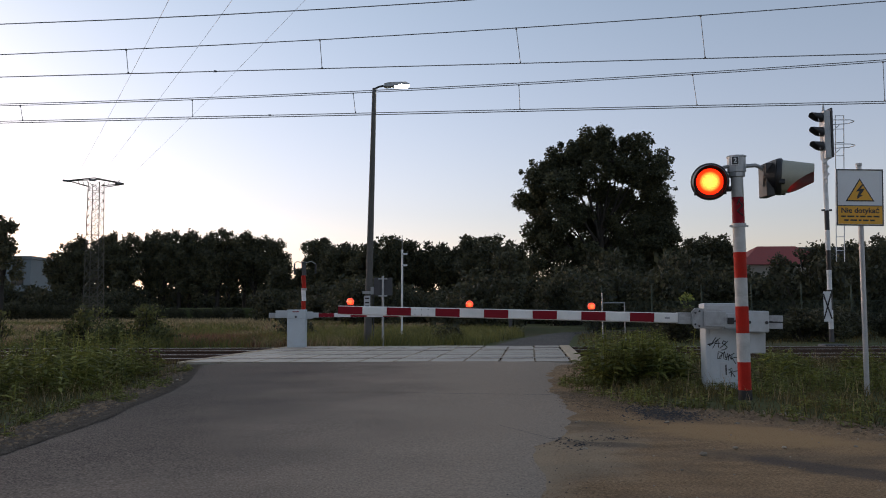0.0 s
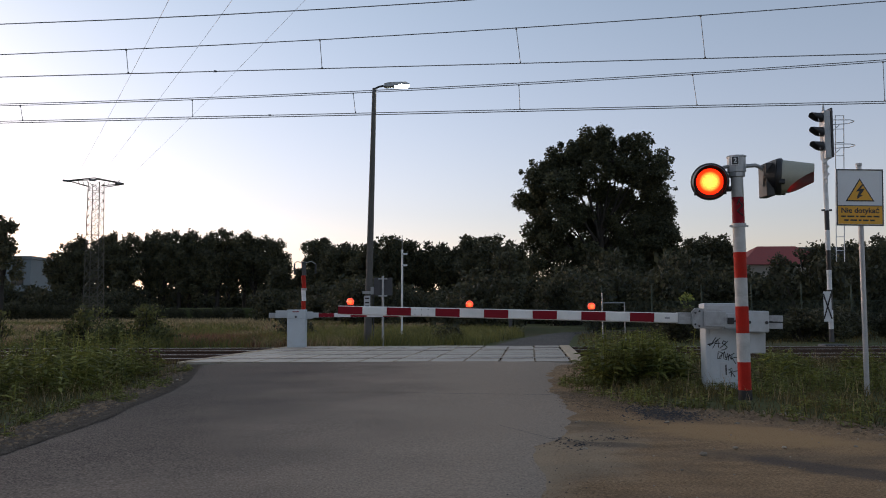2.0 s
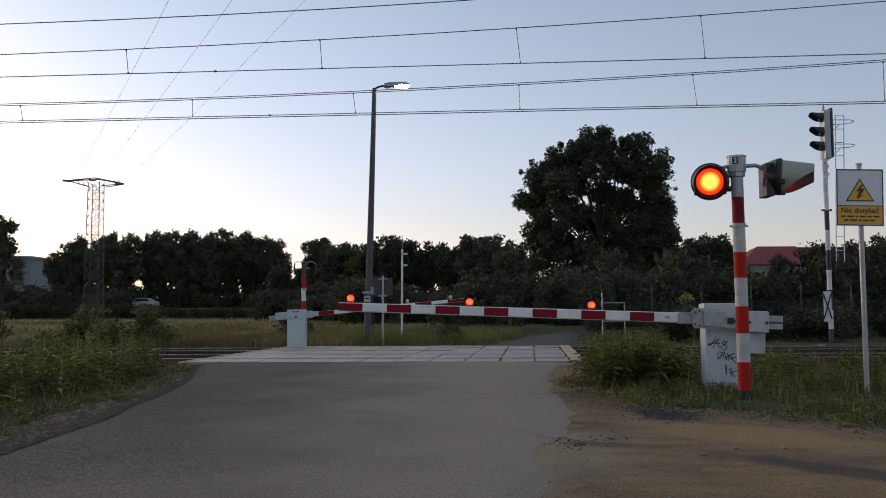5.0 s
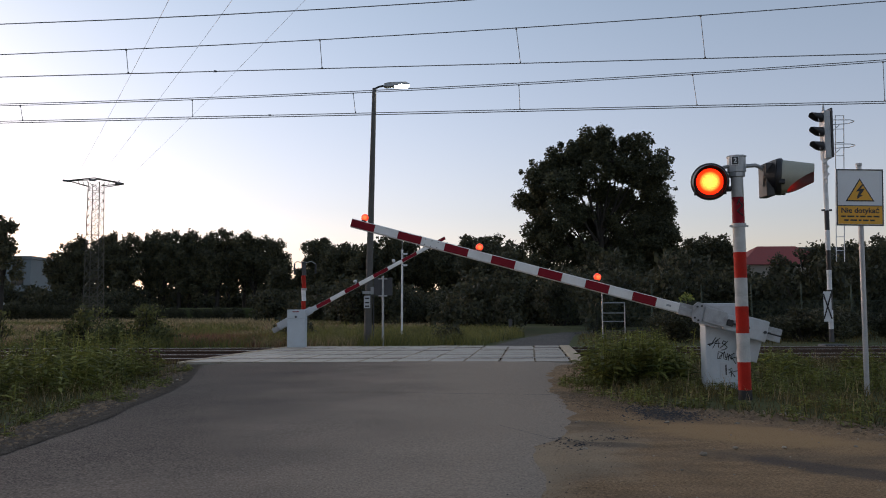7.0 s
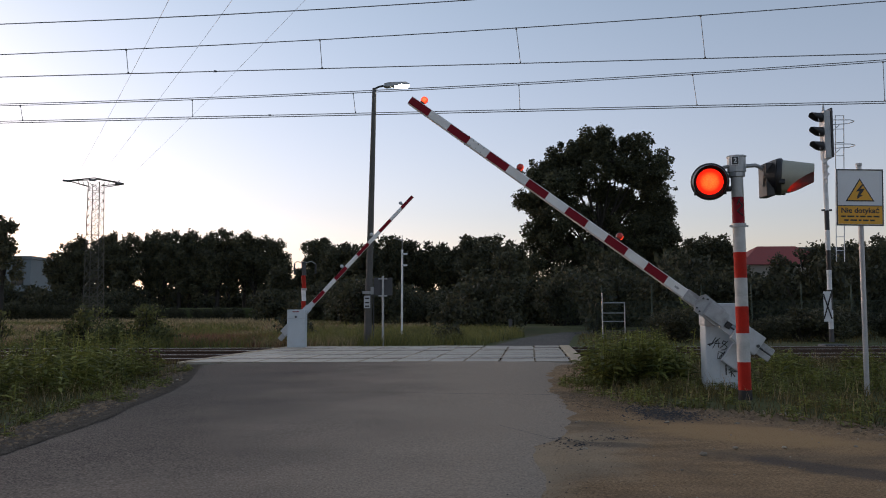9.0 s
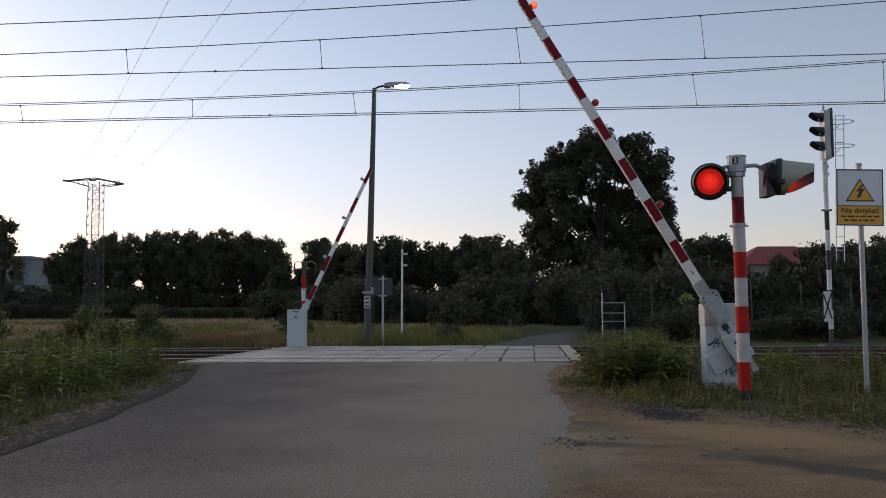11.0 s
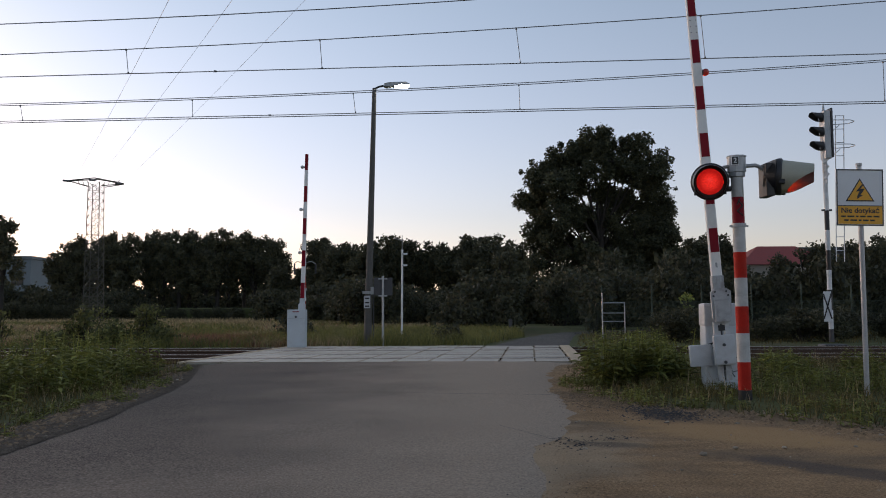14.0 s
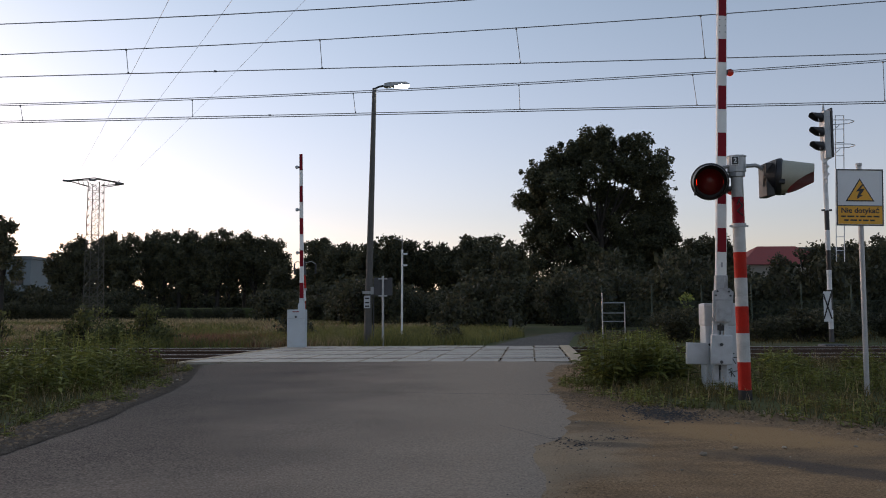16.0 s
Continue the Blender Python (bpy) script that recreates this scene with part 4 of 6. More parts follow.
# ---- masts and poles ----
def rail_signal_mast():
    thing = empty("railway_signal", pose(10.75, 23.6, 0), label="railway signal mast with white and black bands and ladder", category="railway signal")
    part("foot_plate", box(-0.3, 0.35, -0.25, 0.25, -0.3, 0.0, bevel=0.05), BLACK, thing)
    z = 0.05
    for z1, mt in ((0.41, DARKSTEEL), (0.94, WHITE), (1.50, BLACK), (2.05, WHITE), (2.60, BLACK), (3.16, WHITE), (3.715, BLACK), (4.5, WHITE), (6.0, LIGHTGREY)):
        part("mast_band", rod((0, 0, z), (0, 0, z1), 0.065, n=16), mt, thing)
        z = z1
    part("bracket", box(-0.14, 0.14, -0.03, 0.03, 3.70, 3.75), DARKSTEEL, thing)
    part("marker_plate", box(-0.17, -0.145, -0.10, 0.10, 0.62, 1.45), SIGNWHITE, thing, "white plate with black cross seen aslant", m=pose(-0.1, -0.05, 0, 0, 0, 66))
    for s in (1, -1):
        part("cross_bar", box(-0.182, -0.172, -0.12, 0.12, -0.018, 0.018), BLACK, thing, m=pose(-0.1, -0.05, 1.04, 0, 0, 66) @ pose(0, 0, 0, s * 74, 0, 0) @ Matrix.Diagonal((1, 3.0, 1, 1)))
    part("signal_case", box(-0.04, 0.14, -0.17, 0.17, 5.16, 6.53, bevel=0.03), GALV, thing, "dark grey three-lamp signal case")
    part("case_back", box(0.14, 0.2, -0.19, 0.19, 5.2, 6.6, bevel=0.02), DARKSTEEL, thing)
    for zc in (5.54, 5.95, 6.36):
        bm = bmesh.new()
        r = signal_visor(bm, 0.13, 0.34, 0.10, 0.006, n=24)
        n = len(r[0])
        for a, b in ((0, 1), (1, 2), (2, 3)):
            for i in range(n):
                j = (i + 1) % n
                bm.faces.new((r[a][i], r[a][j], r[b][j], r[b][i]))
        part("lamp_hood", bm, DARKSTEEL, thing, "dark lamp hood", m=pose(-0.04, 0, zc, 0, 0, -75), smooth=True)
        part("lamp_lens", rod((-0.06, 0.0, zc), (-0.02, 0.0, zc), 0.128, n=20), BLACK, thing, "unlit dark lamp lens", m=pose(0, 0, 0))
    bm = bmesh.new()
    for k in range(7):
        zz = 4.48 + k * 0.11
        put_rod(bm, (-0.06 * (k % 2), -0.1, zz), (0.06 * (k % 2), -0.09, zz + 0.16), 0.035, n=8)
    part("cable_bundle", bm, WHITE, thing, "pale cable bundle")
    top_cap = rod((0.02, 0, 6.5), (0.02, 0, 6.72), 0.05, 0.02, n=10)
    part("mast_cap", top_cap, LIGHTGREY, thing)
    ladder = part("ladder", put_rod(rod((0.38, 0.35, 2.3), (0.52, 0.35, 6.5), 0.014, n=8), (0.61, 0.35, 2.3), (0.76, 0.35, 6.5), 0.014, n=8), WHITE, thing, "thin pale steel ladder")
    for k in range(11):
        zz = 2.62 + k * 0.387
        x = 0.38 + 0.14 * (zz - 2.3) / 4.2
        part("rung", rod((x, 0.35, zz), (x + 0.235, 0.35, zz), 0.010, n=6), WHITE, ladder)
    for zz in (5.58, 6.27):
        bm = bmesh.new()
        pts = [(0.1, 0.1, zz + 0.04), (0.4, 0.05, zz + 0.03), (0.75, 0.0, zz + 0.02), (0.90, 0.05, zz), (0.94, 0.2, zz), (0.88, 0.4, zz), (0.6, 0.5, zz), (0.1, 0.3, zz - 0.02)]
        for a, b in zip(pts, pts[1:]):
            put_rod(bm, a, b, 0.013, n=6)
        put_rod(bm, (0.1, 0.1, zz - 0.45), (0.62, 0.35, zz - 0.05), 0.013, n=6)
        part("safety_hoop", bm, WHITE, thing)


def street_lamp():
    thing = empty("street_lamp", pose(-2.35, 26.2, 0), label="tall concrete street lamp with a lit head", category="street lamp")
    part("pole", rod((0, 0, -0.3), (0.22, 0, 7.80), 0.125, 0.068, n=16), CONCRETE, thing, "dark weathered concrete pole")
    part("pole_cap", rod((0.215, 0, 7.7), (0.222, 0, 7.98), 0.07, 0.06, n=12), DARKSTEEL, thing)
    bm = bmesh.new()
    pts = [(0.222, 0, 7.9), (0.27, 0, 7.98), (0.38, 0, 8.03), (0.62, 0, 8.07)]
    for a, b in zip(pts, pts[1:]):
        put_rod(bm, a, b, 0.032, n=10)
    part("arm", bm, DARKSTEEL, thing)
    head = part("lamp_head", prism([(0.52, 8.03), (0.6, 8.0), (1.3, 8.06), (1.34, 8.09), (1.2, 8.15), (0.7, 8.14), (0.55, 8.1)], -0.13, 0.13, m=UPRIGHT), GALV, thing, "grey lamp head")
    part("lit_lens", ball(1.0, 20, 12, m=pose(1.09, 0, 8.03, 0, -4, 0) @ Matrix.Diagonal((0.25, 0.15, 0.085, 1))), LAMPGLOW, head, "glowing lamp lens", smooth=True)
    part("switch_box", box(0.12, 0.34, -0.2, 0.02, 1.5, 1.73, bevel=0.01), GALV, thing)
    part("band", box(-0.13, 0.2, -0.17, -0.1, 1.52, 1.6), GALV, thing)
    plate = part("plate", box(-0.08, 0.11, -0.19, -0.165, 1.08, 1.46), LIGHTGREY, thing, "small pale plate")
    for z in (1.38, 1.25, 1.14):
        part("text_bar", box(-0.05, 0.08, -0.196, -0.190, z - 0.022, z + 0.022), BLACK, plate)
    part("cable_pipe", rod((0.2, -0.05, -0.1), (0.2, -0.05, 1.55), 0.018, n=8), DARKSTEEL, thing)


def small_poles():
    s = empty("road_sign", pose(-1.80, 25.3, 0), label="back of a grey traffic sign on a thin post", category="sign")
    part("post", rod((0, 0, -0.1), (0, 0, 2.03), 0.035, n=12), GALV, s)
    part("plate", box(-0.28, 0.28, 0.04, 0.06, 1.45, 1.98, bevel=0.01), DARKSTEEL, s, "dark back of the plate", m=pose(0.0, 0, 0))
    part("clamp", box(-0.13, 0.13, -0.04, 0.04, 1.93, 1.96), GALV, s)
    part("clamp", box(-0.13, 0.13, -0.04, 0.04, 1.42, 1.46), GALV, s)
    c = empty("camera_pole", pose(-1.43, 29.2, 0), label="slim pale pole with two small cameras", category="pole")
    part("post", rod((0, 0, -0.1), (0.02, 0, 3.1), 0.034, n=12), WHITE, c)
    part("whip", rod((0.02, 0, 3.1), (0.02, 0, 3.62), 0.012, n=6), GALV, c)
    part("top_arm", rod((0.02, 0, 3.42), (-0.25, 0, 3.5), 0.012, n=6), GALV, c)
    for z in (2.95, 2.56):
        part("camera_arm", rod((0, -0.02, z), (0.2, -0.06, z + 0.02), 0.02, n=8), GALV, c)
        part("camera_case", box(0.05, 0.2, -0.12, -0.05, z - 0.03, z + 0.03, bevel=0.015), WHITE, c)
    p = empty("marker_post", pose(2.95, 37.5, 0), label="short grey marker post beside the road", category="post")
    part("post", box(-0.06, 0.06, -0.04, 0.04, -0.1, 0.25, bevel=0.01), GALV, p)
    part("plate", box(-0.08, 0.08, -0.06, -0.04, 0.1, 0.62, bevel=0.01), DARKSTEEL, p)
    f = empty("far_signal", pose(-3.93, 23.95, 0), label="banded signal post seen from behind its barrier", category="signal light")
    z = -0.1
    for z1, mt in ((0.5, ORANGE_RED), (0.95, WHITE), (1.28, ORANGE_RED), (1.62, WHITE), (2.0, ORANGE_RED), (2.4, DARKSTEEL)):
        part("post_band", rod((0, 0, z), (-0.02, 0, z1), 0.062, n=14), mt, f)
        z = z1
    part("post_clamp", rod((0, 0, 1.58), (0, 0, 1.64), 0.085, n=14), GALV, f)
    bm = bmesh.new()
    for sgn in (-1, 1):
        put_rod(bm, (0, 0, 2.35), (sgn * 0.2, 0, 2.40), 0.012, n=8)
        put_rod(bm, (sgn * 0.2, 0, 2.40), (sgn * 0.3, 0.1, 2.34), 0.012, n=8)
    part("lamp_arms", bm, GALV, f)
    for sgn in (-1, 1):
        part("lamp_back", box(-0.015, 0.015, 0.0, 0.12, -0.18, 0.1, bevel=0.005), DARKSTEEL, f, "lamp seen edge-on from behind", m=pose(sgn * 0.3, 0.08, 2.24))


def pylon():
    thing = empty("pylon", pose(-37.1, 90, 0), label="steel lattice power pylon in the field", category="pylon")
    w0, w1, H = 0.80, 0.60, 15.0
    for sx in (-1, 1):
        for sy in (-1, 1):
            part("leg", rod((sx * w0, sy * w0, -0.2), (sx * w1, sy * w1, H), 0.048, n=5), PYLON, thing)
    bm = bmesh.new()
    n = 16
    for k in range(n):
        za, zb = H * k / n, H * (k + 1) / n
        a, b = w0 + (w1 - w0) * k / n, w0 + (w1 - w0) * (k + 1) / n
        for s in (-1, 1):
            put_rod(bm, (-a, s * a, za), (b, s * b, zb), 0.029, n=4)
            put_rod(bm, (a, s * a, za), (-b, s * b, zb), 0.029, n=4)
            put_rod(bm, (s * a, -a, za), (s * b, b, zb), 0.029, n=4)
            put_rod(bm, (-a, s * a, za), (a, s * a, za), 0.028, n=4)
    part("bracing", bm, PYLON, thing)
    bm = bmesh.new()
    for s in (-1, 1):
        for y in (-0.5, 0.5):
            put_rod(bm, (0, y, H + 0.45), (s * 2.9, y * 0.3, H + 0.25 - 0.35 * (s + 1) / 2), 0.06, n=4)
            put_rod(bm, (s * 0.8, y, H - 0.4), (s * 2.9, y * 0.3, H + 0.2 - 0.35 * (s + 1) / 2), 0.05, n=4)
        for k in range(4):
            put_rod(bm, (s * (0.8 + k * 0.5), 0, H - 0.3 + k * 0.1), (s * (1.0 + k * 0.5), 0, H + 0.3), 0.035, n=4)
    part("crossarm", bm, PYLON, thing)
    for x, z in ((-2.75, H + 0.25), (0.0, H + 0.3), (2.75, H - 0.1)):
        part("insulator", rod((x, -0.3, z - 0.1), (x, -1.7, z - 0.25), 0.11, n=8), DARKSTEEL, thing)


def cable(name, pts, r, label, material=WIRE, n=5, cat="cable"):
    bm = bmesh.new()
    rings = []
    for i, p in enumerate(pts):
        q = Vector(pts[min(i + 1, len(pts) - 1)]) - Vector(pts[max(i - 1, 0)])
        turn = q.to_track_quat("Z", "Y").to_matrix()
        rings.append([bm.verts.new(Vector(p) + turn @ Vector((r * math.cos(2 * math.pi * k / n), r * math.sin(2 * math.pi * k / n), 0))) for k in range(n)])
    for a, b in zip(rings, rings[1:]):
        for k in range(n):
            bm.faces.new((a[k], a[(k + 1) % n], b[(k + 1) % n], b[k]))
    ob = part(name, bm, material)
    return tagged(ob, label=label, category=cat) if label else ob


def power_lines():
    for (x, z), end in zip([(-38.573, 15.277), (-36.311, 15.083), (-33.337, 14.945)], [(-7.35, 15.506), (-4.333, 15.487), (-0.93, 15.465)]):
        pts = []
        for i in range(61):
            f = i / 30
            y = 88.3 + (28.0 - 88.3) * f
            pts.append((x + (end[0] - x) * f, y, z + (end[1] - z) * f - 0.9 * f * (1 - f)))
        cable("power_line", pts, 0.009, "thin overhead power line running from the pylon", n=4)


def catenary():
    """Contact wire, messenger and droppers over each track; heights rise towards the mast beyond the view."""
    def messenger(x, z0, slope, bend):
        return z0 + slope * x + bend * x * x
    sets = [(18.0, 6.27, (6.9938, 0.03218, 0.001123), [(-6.97, -7.03), (-2.62, -2.67), (1.69, 1.61), (5.58, 5.51)], 1), (21.7, 6.15, (6.7441, 0.02633, 0.000998), [(-11.29, -11.37), (-6.62, -6.64), (-2.27, -2.33), (2.01, 1.99), (6.49, 6.4), (11.1, 11.1)], 2)]
    for yc, zc, ms, drops, twin in sets:
        xs = [-45 + 2.5 * i for i in range(37)]
        cable("contact_wire", [(x, along(x, yc), zc) for x in xs], 0.011, "overhead contact wire above the railway track")
        if twin == 2:
            cable("contact_wire", [(x, along(x, yc + 0.04), zc - 0.04) for x in xs], 0.012, "overhead contact wire above the railway track")
        top = cable("messenger_wire", [(x, along(x, yc), messenger(x, *ms)) for x in xs], 0.011, "overhead messenger wire carrying the contact wire")
        if twin == 2:
            cable("messenger_wire", [(x, along(x, yc + 0.05), messenger(x, *ms) + 0.06) for x in xs], 0.011, "overhead messenger wire carrying the contact wire")
        for x, top_x in drops:
            lean = x - top_x
            y = along(x, yc)
            z1 = messenger(x - lean, *ms)
            ob = cable("dropper", [(x - lean, along(x - lean, yc), z1), (x, y, zc)], 0.008, "")
            ob.parent = top
            cl = part("dropper_clamp", box(-0.018, 0.018, -0.015, 0.015, -0.035, 0.01), WIRE, ob, m=pose(x - lean, along(x - lean, yc), z1))
            cl = part("dropper_clamp", box(-0.015, 0.015, -0.015, 0.015, 0.0, 0.035), WIRE, ob, m=pose(x, y, zc))
    for x, yc, z in ((-5.0, 18.0, 6.27), (-4.55, 21.7, 6.15)):
        ob = part("wire_clamp", box(-0.03, 0.03, -0.015, 0.015, -0.02, 0.02, bevel=0.006), WIRE, m=pose(x, along(x, yc), z))
        tagged(ob, label="small dark clamp on the contact wire", category="clamp")
    xs = [-45 + 2.5 * i for i in range(37)]
    cable("feeder_wire", [(x, along(x, 18.0), 7.6786 + 0.03474 * x + 0.001555 * x * x) for x in xs], 0.012, "overhead feeder wire high over the tracks")


# ---- vegetation ----
def tree(name, x, y, height, spread, blobs_n, seed, leaf, density, material, label, trunk_h=0.3, base=0.35, flat=1.0, trunk_r=None, group="", clump=(0.2, 0.34)):
    """A tapered trunk with limbs and a crown of leaf clumps in an uneven envelope."""
    rng = np.random.default_rng(seed)
    thing = empty(name, pose(x, y, -0.05), label=label, category="tree", group=group)
    r = trunk_r or height * 0.022
    bm = rod((0, 0, -0.2), (0.02 * height, 0, height * 0.55), r, r * 0.5, n=10)
    blobs = []
    zc, rz = height * (1 + base) / 2, height * (1 - base) / 2
    for i in range(blobs_n):
        d = rng.normal(size=3)
        d /= np.linalg.norm(d)
        k = rng.uniform(0.25, 0.8)
        br = spread * rng.uniform(*clump)
        px, py, pz = d[0] * k * spread, d[1] * k * spread * flat, zc + d[2] * k * rz
        pz = min(pz, height - br * 0.8)
        blobs.append((px, py, pz, br))
        if i % 2 == 0:
            start = Vector((0.01 * height, 0, height * rng.uniform(0.22, 0.5)))
            put_rod(bm, start, (px, py, pz), r * 0.4, r * 0.1, n=6)
    part("trunk", bm, BARK, thing, "dark bark trunk with limbs")
    pts = blob_points(blobs, density, rng)
    v, f = leaf_cards(pts, leaf, rng)
    crown = raw("crown", v, f, material)
    crown.parent = thing
    return thing


def bush(name, x, y, height, spread, n, seed, leaf, density, material, label):
    rng = np.random.default_rng(seed)
    thing = empty(name, pose(x, y, -0.05), label=label, category="bush")
    blobs = []
    bm = bmesh.new()
    for i in range(n):
        a = rng.uniform(0, 2 * math.pi)
        k = rng.uniform(0, 0.75) * spread
        br = min(spread, height) * rng.uniform(0.28, 0.46)
        z = rng.uniform(0.15, 1.0) * (height - br)
        blobs.append((k * math.cos(a), k * math.sin(a), max(z, br * 0.5), br))
        put_rod(bm, (0.3 * k * math.cos(a), 0.3 * k * math.sin(a), -0.1), (k * math.cos(a), k * math.sin(a), max(z, 0.2)), 0.02 * height, 0.008 * height, n=5)
    part("branchwork", bm, BARK, thing)
    pts = blob_points(blobs, density, rng)
    pts = pts[pts[:, 2] > 0]
    v, f = leaf_cards(pts, leaf, rng)
    ob = raw("leaves", v, f, material)
    ob.parent = thing
    return thing


def blades(name, pts, h, w, rng, material, label, lean=0.35, category="grass"):
    """Bent blades of grass at the points, two quads each."""
    n = len(pts)
    hh = h * rng.uniform(0.45, 1.25, n) if np.isscalar(h) else h * rng.uniform(0.45, 1.25, n)
    a = rng.uniform(0, 2 * math.pi, n)
    side = np.stack([np.cos(a), np.sin(a), np.zeros(n)], 1) * (w * rng.uniform(0.6, 1.3, n))[:, None]
    b = rng.uniform(0, 2 * math.pi, n)
    bend = np.stack([np.cos(b), np.sin(b), np.zeros(n)], 1) * (hh * lean * rng.uniform(0.2, 1.3, n))[:, None]
    up = np.zeros((n, 3))
    up[:, 2] = hh
    p0, p1 = pts - side, pts + side
    m0, m1 = pts + bend * 0.3 + up * 0.55 - side * 0.8, pts + bend * 0.3 + up * 0.55 + side * 0.8
    t0, t1 = pts + bend + up * 0.98 - side * 0.12, pts + bend + up * 0.98 + side * 0.12
    v = np.stack([p0, p1, m0, m1, t0, t1], 1).reshape(-1, 3)
    i = np.arange(n)[:, None] * 6
    f = np.concatenate([i + np.array([[0, 1, 3, 2]]), i + np.array([[2, 3, 5, 4]])], 0)
    return raw(name, v, f, material, label=label, category=category, kind="stuff")


def weeds(name, pts, heights, rng, material, label):
    """Leafy weeds: a stem with pairs of pointed leaves all the way up."""
    vs, fs, off = [], [], 0
    for p, h in zip(pts, heights):
        lean = rng.normal(size=2) * 0.12 * h
        k = int(10 + h * 24)
        f = (np.arange(k) + rng.random(k)) / k
        c = np.stack([p[0] + lean[0] * f * f, p[1] + lean[1] * f * f, p[2] + h * f], 1)
        a = rng.uniform(0, 2 * math.pi) + np.arange(k) * 2.2 + rng.normal(size=k) * 0.3
        L = (0.045 + 0.12 * min(1.0, h / 0.45) * np.sin(np.pi * np.clip(f * 0.85 + 0.15, 0, 1))) * rng.uniform(0.7, 1.25, k)
        d = np.stack([np.cos(a), np.sin(a), rng.uniform(-0.25, 0.55, k)], 1)
        w = np.stack([-np.sin(a), np.cos(a), rng.normal(size=k) * 0.2], 1)
        mid = c + d * (L * 0.45)[:, None]
        tip = c + d * L[:, None]
        tip[:, 2] -= L * 0.25
        b, e = mid + w * (L * 0.165)[:, None], mid - w * (L * 0.165)[:, None]
        vs.append(np.stack([c, b, tip, e], 1).reshape(-1, 3))
        fs.append(np.arange(k * 4).reshape(-1, 4) + off)
        off += k * 4
        s = 0.004
        top = (p[0] + lean[0], p[1] + lean[1], p[2] + h)
        vs.append(np.array([(p[0] - s, p[1], p[2]), (p[0] + s, p[1], p[2]), (top[0] + s, top[1], top[2]), (top[0] - s, top[1], top[2])]))
        fs.append(np.arange(4).reshape(1, 4) + off)
        off += 4
    return raw(name, np.concatenate(vs), np.concatenate(fs), material, label=label, category="weeds", kind="stuff")


LEFT_EDGE = [(-8.0, -3.2), (4.0, -3.15), (6.05, -3.12), (7.9, -3.18), (9.0, -3.35), (10.3, -3.44), (12.0, -3.68), (13.9, -4.12), (15.9, -4.58), (16.3, -4.75)]
LEFT_VEG = [(-8.0, -3.7), (6.0, -3.42), (7.0, -3.5), (8.1, -3.66), (9.8, -3.78), (11.5, -3.85), (13.9, -4.25), (16.3, -4.9)]
RIGHT_EDGE = [(-8.0, -0.15), (2.0, 0.15), (4.37, 0.50), (5.15, 0.67), (6.1, 0.80), (6.5, 1.06), (7.6, 1.28), (8.75, 1.42), (10.33, 1.44), (13.17, 1.78), (15.26, 2.27), (15.6, 2.42)]
DIRT_EDGE = [(-8.0, 30.0), (4.6, 14.0), (5.2, 8.0), (5.7, 4.6), (6.3, 3.6), (6.9, 3.3), (7.5, 2.88), (8.1, 2.4), (8.5, 1.85), (8.95, 1.66), (10.6, 1.46), (12.5, 1.68), (15.6, 2.36)]


def scatter(n, x0, x1, y0, y1, rng, keep):
    x, y = rng.uniform(x0, x1, n), rng.uniform(y0, y1, n)
    ok = np.array([keep(a, b) for a, b in zip(x, y)])
    x, y = x[ok], y[ok]
    z = np.array([ground_height(a, b) for a, b in zip(x, y)])
    return np.stack([x, y, z], 1)


def on_left(x, y):
    return x < lerp_table(y, LEFT_VEG) + 0.22 * noise.noise((x, y * 1.3, 2)) and y + x * SLANT < 16.5


def on_right(x, y):
    return x > lerp_table(y, DIRT_EDGE) + (0.08 + 0.3 * noise.noise((x * 1.2, y * 1.2, 7)) if y < 10 else 0.02 + 0.12 * noise.noise((x * 2, y * 2, 7))) and y + x * SLANT < 16.5 and y > 4


def verge_rise(x, y):
    """How far a place lies from the bare edge of the verge, 0 to 1."""
    if x < 0:
        return min(1.0, max(0.0, (lerp_table(y, LEFT_VEG) - x + 0.1) / 1.0))
    d = min(x - lerp_table(y, DIRT_EDGE), 1.6)
    if x > 2.2 and y < 10:
        d = min(d, (y - 6.2) / 1.6)
    return min(1.0, max(0.0, d / 1.3))


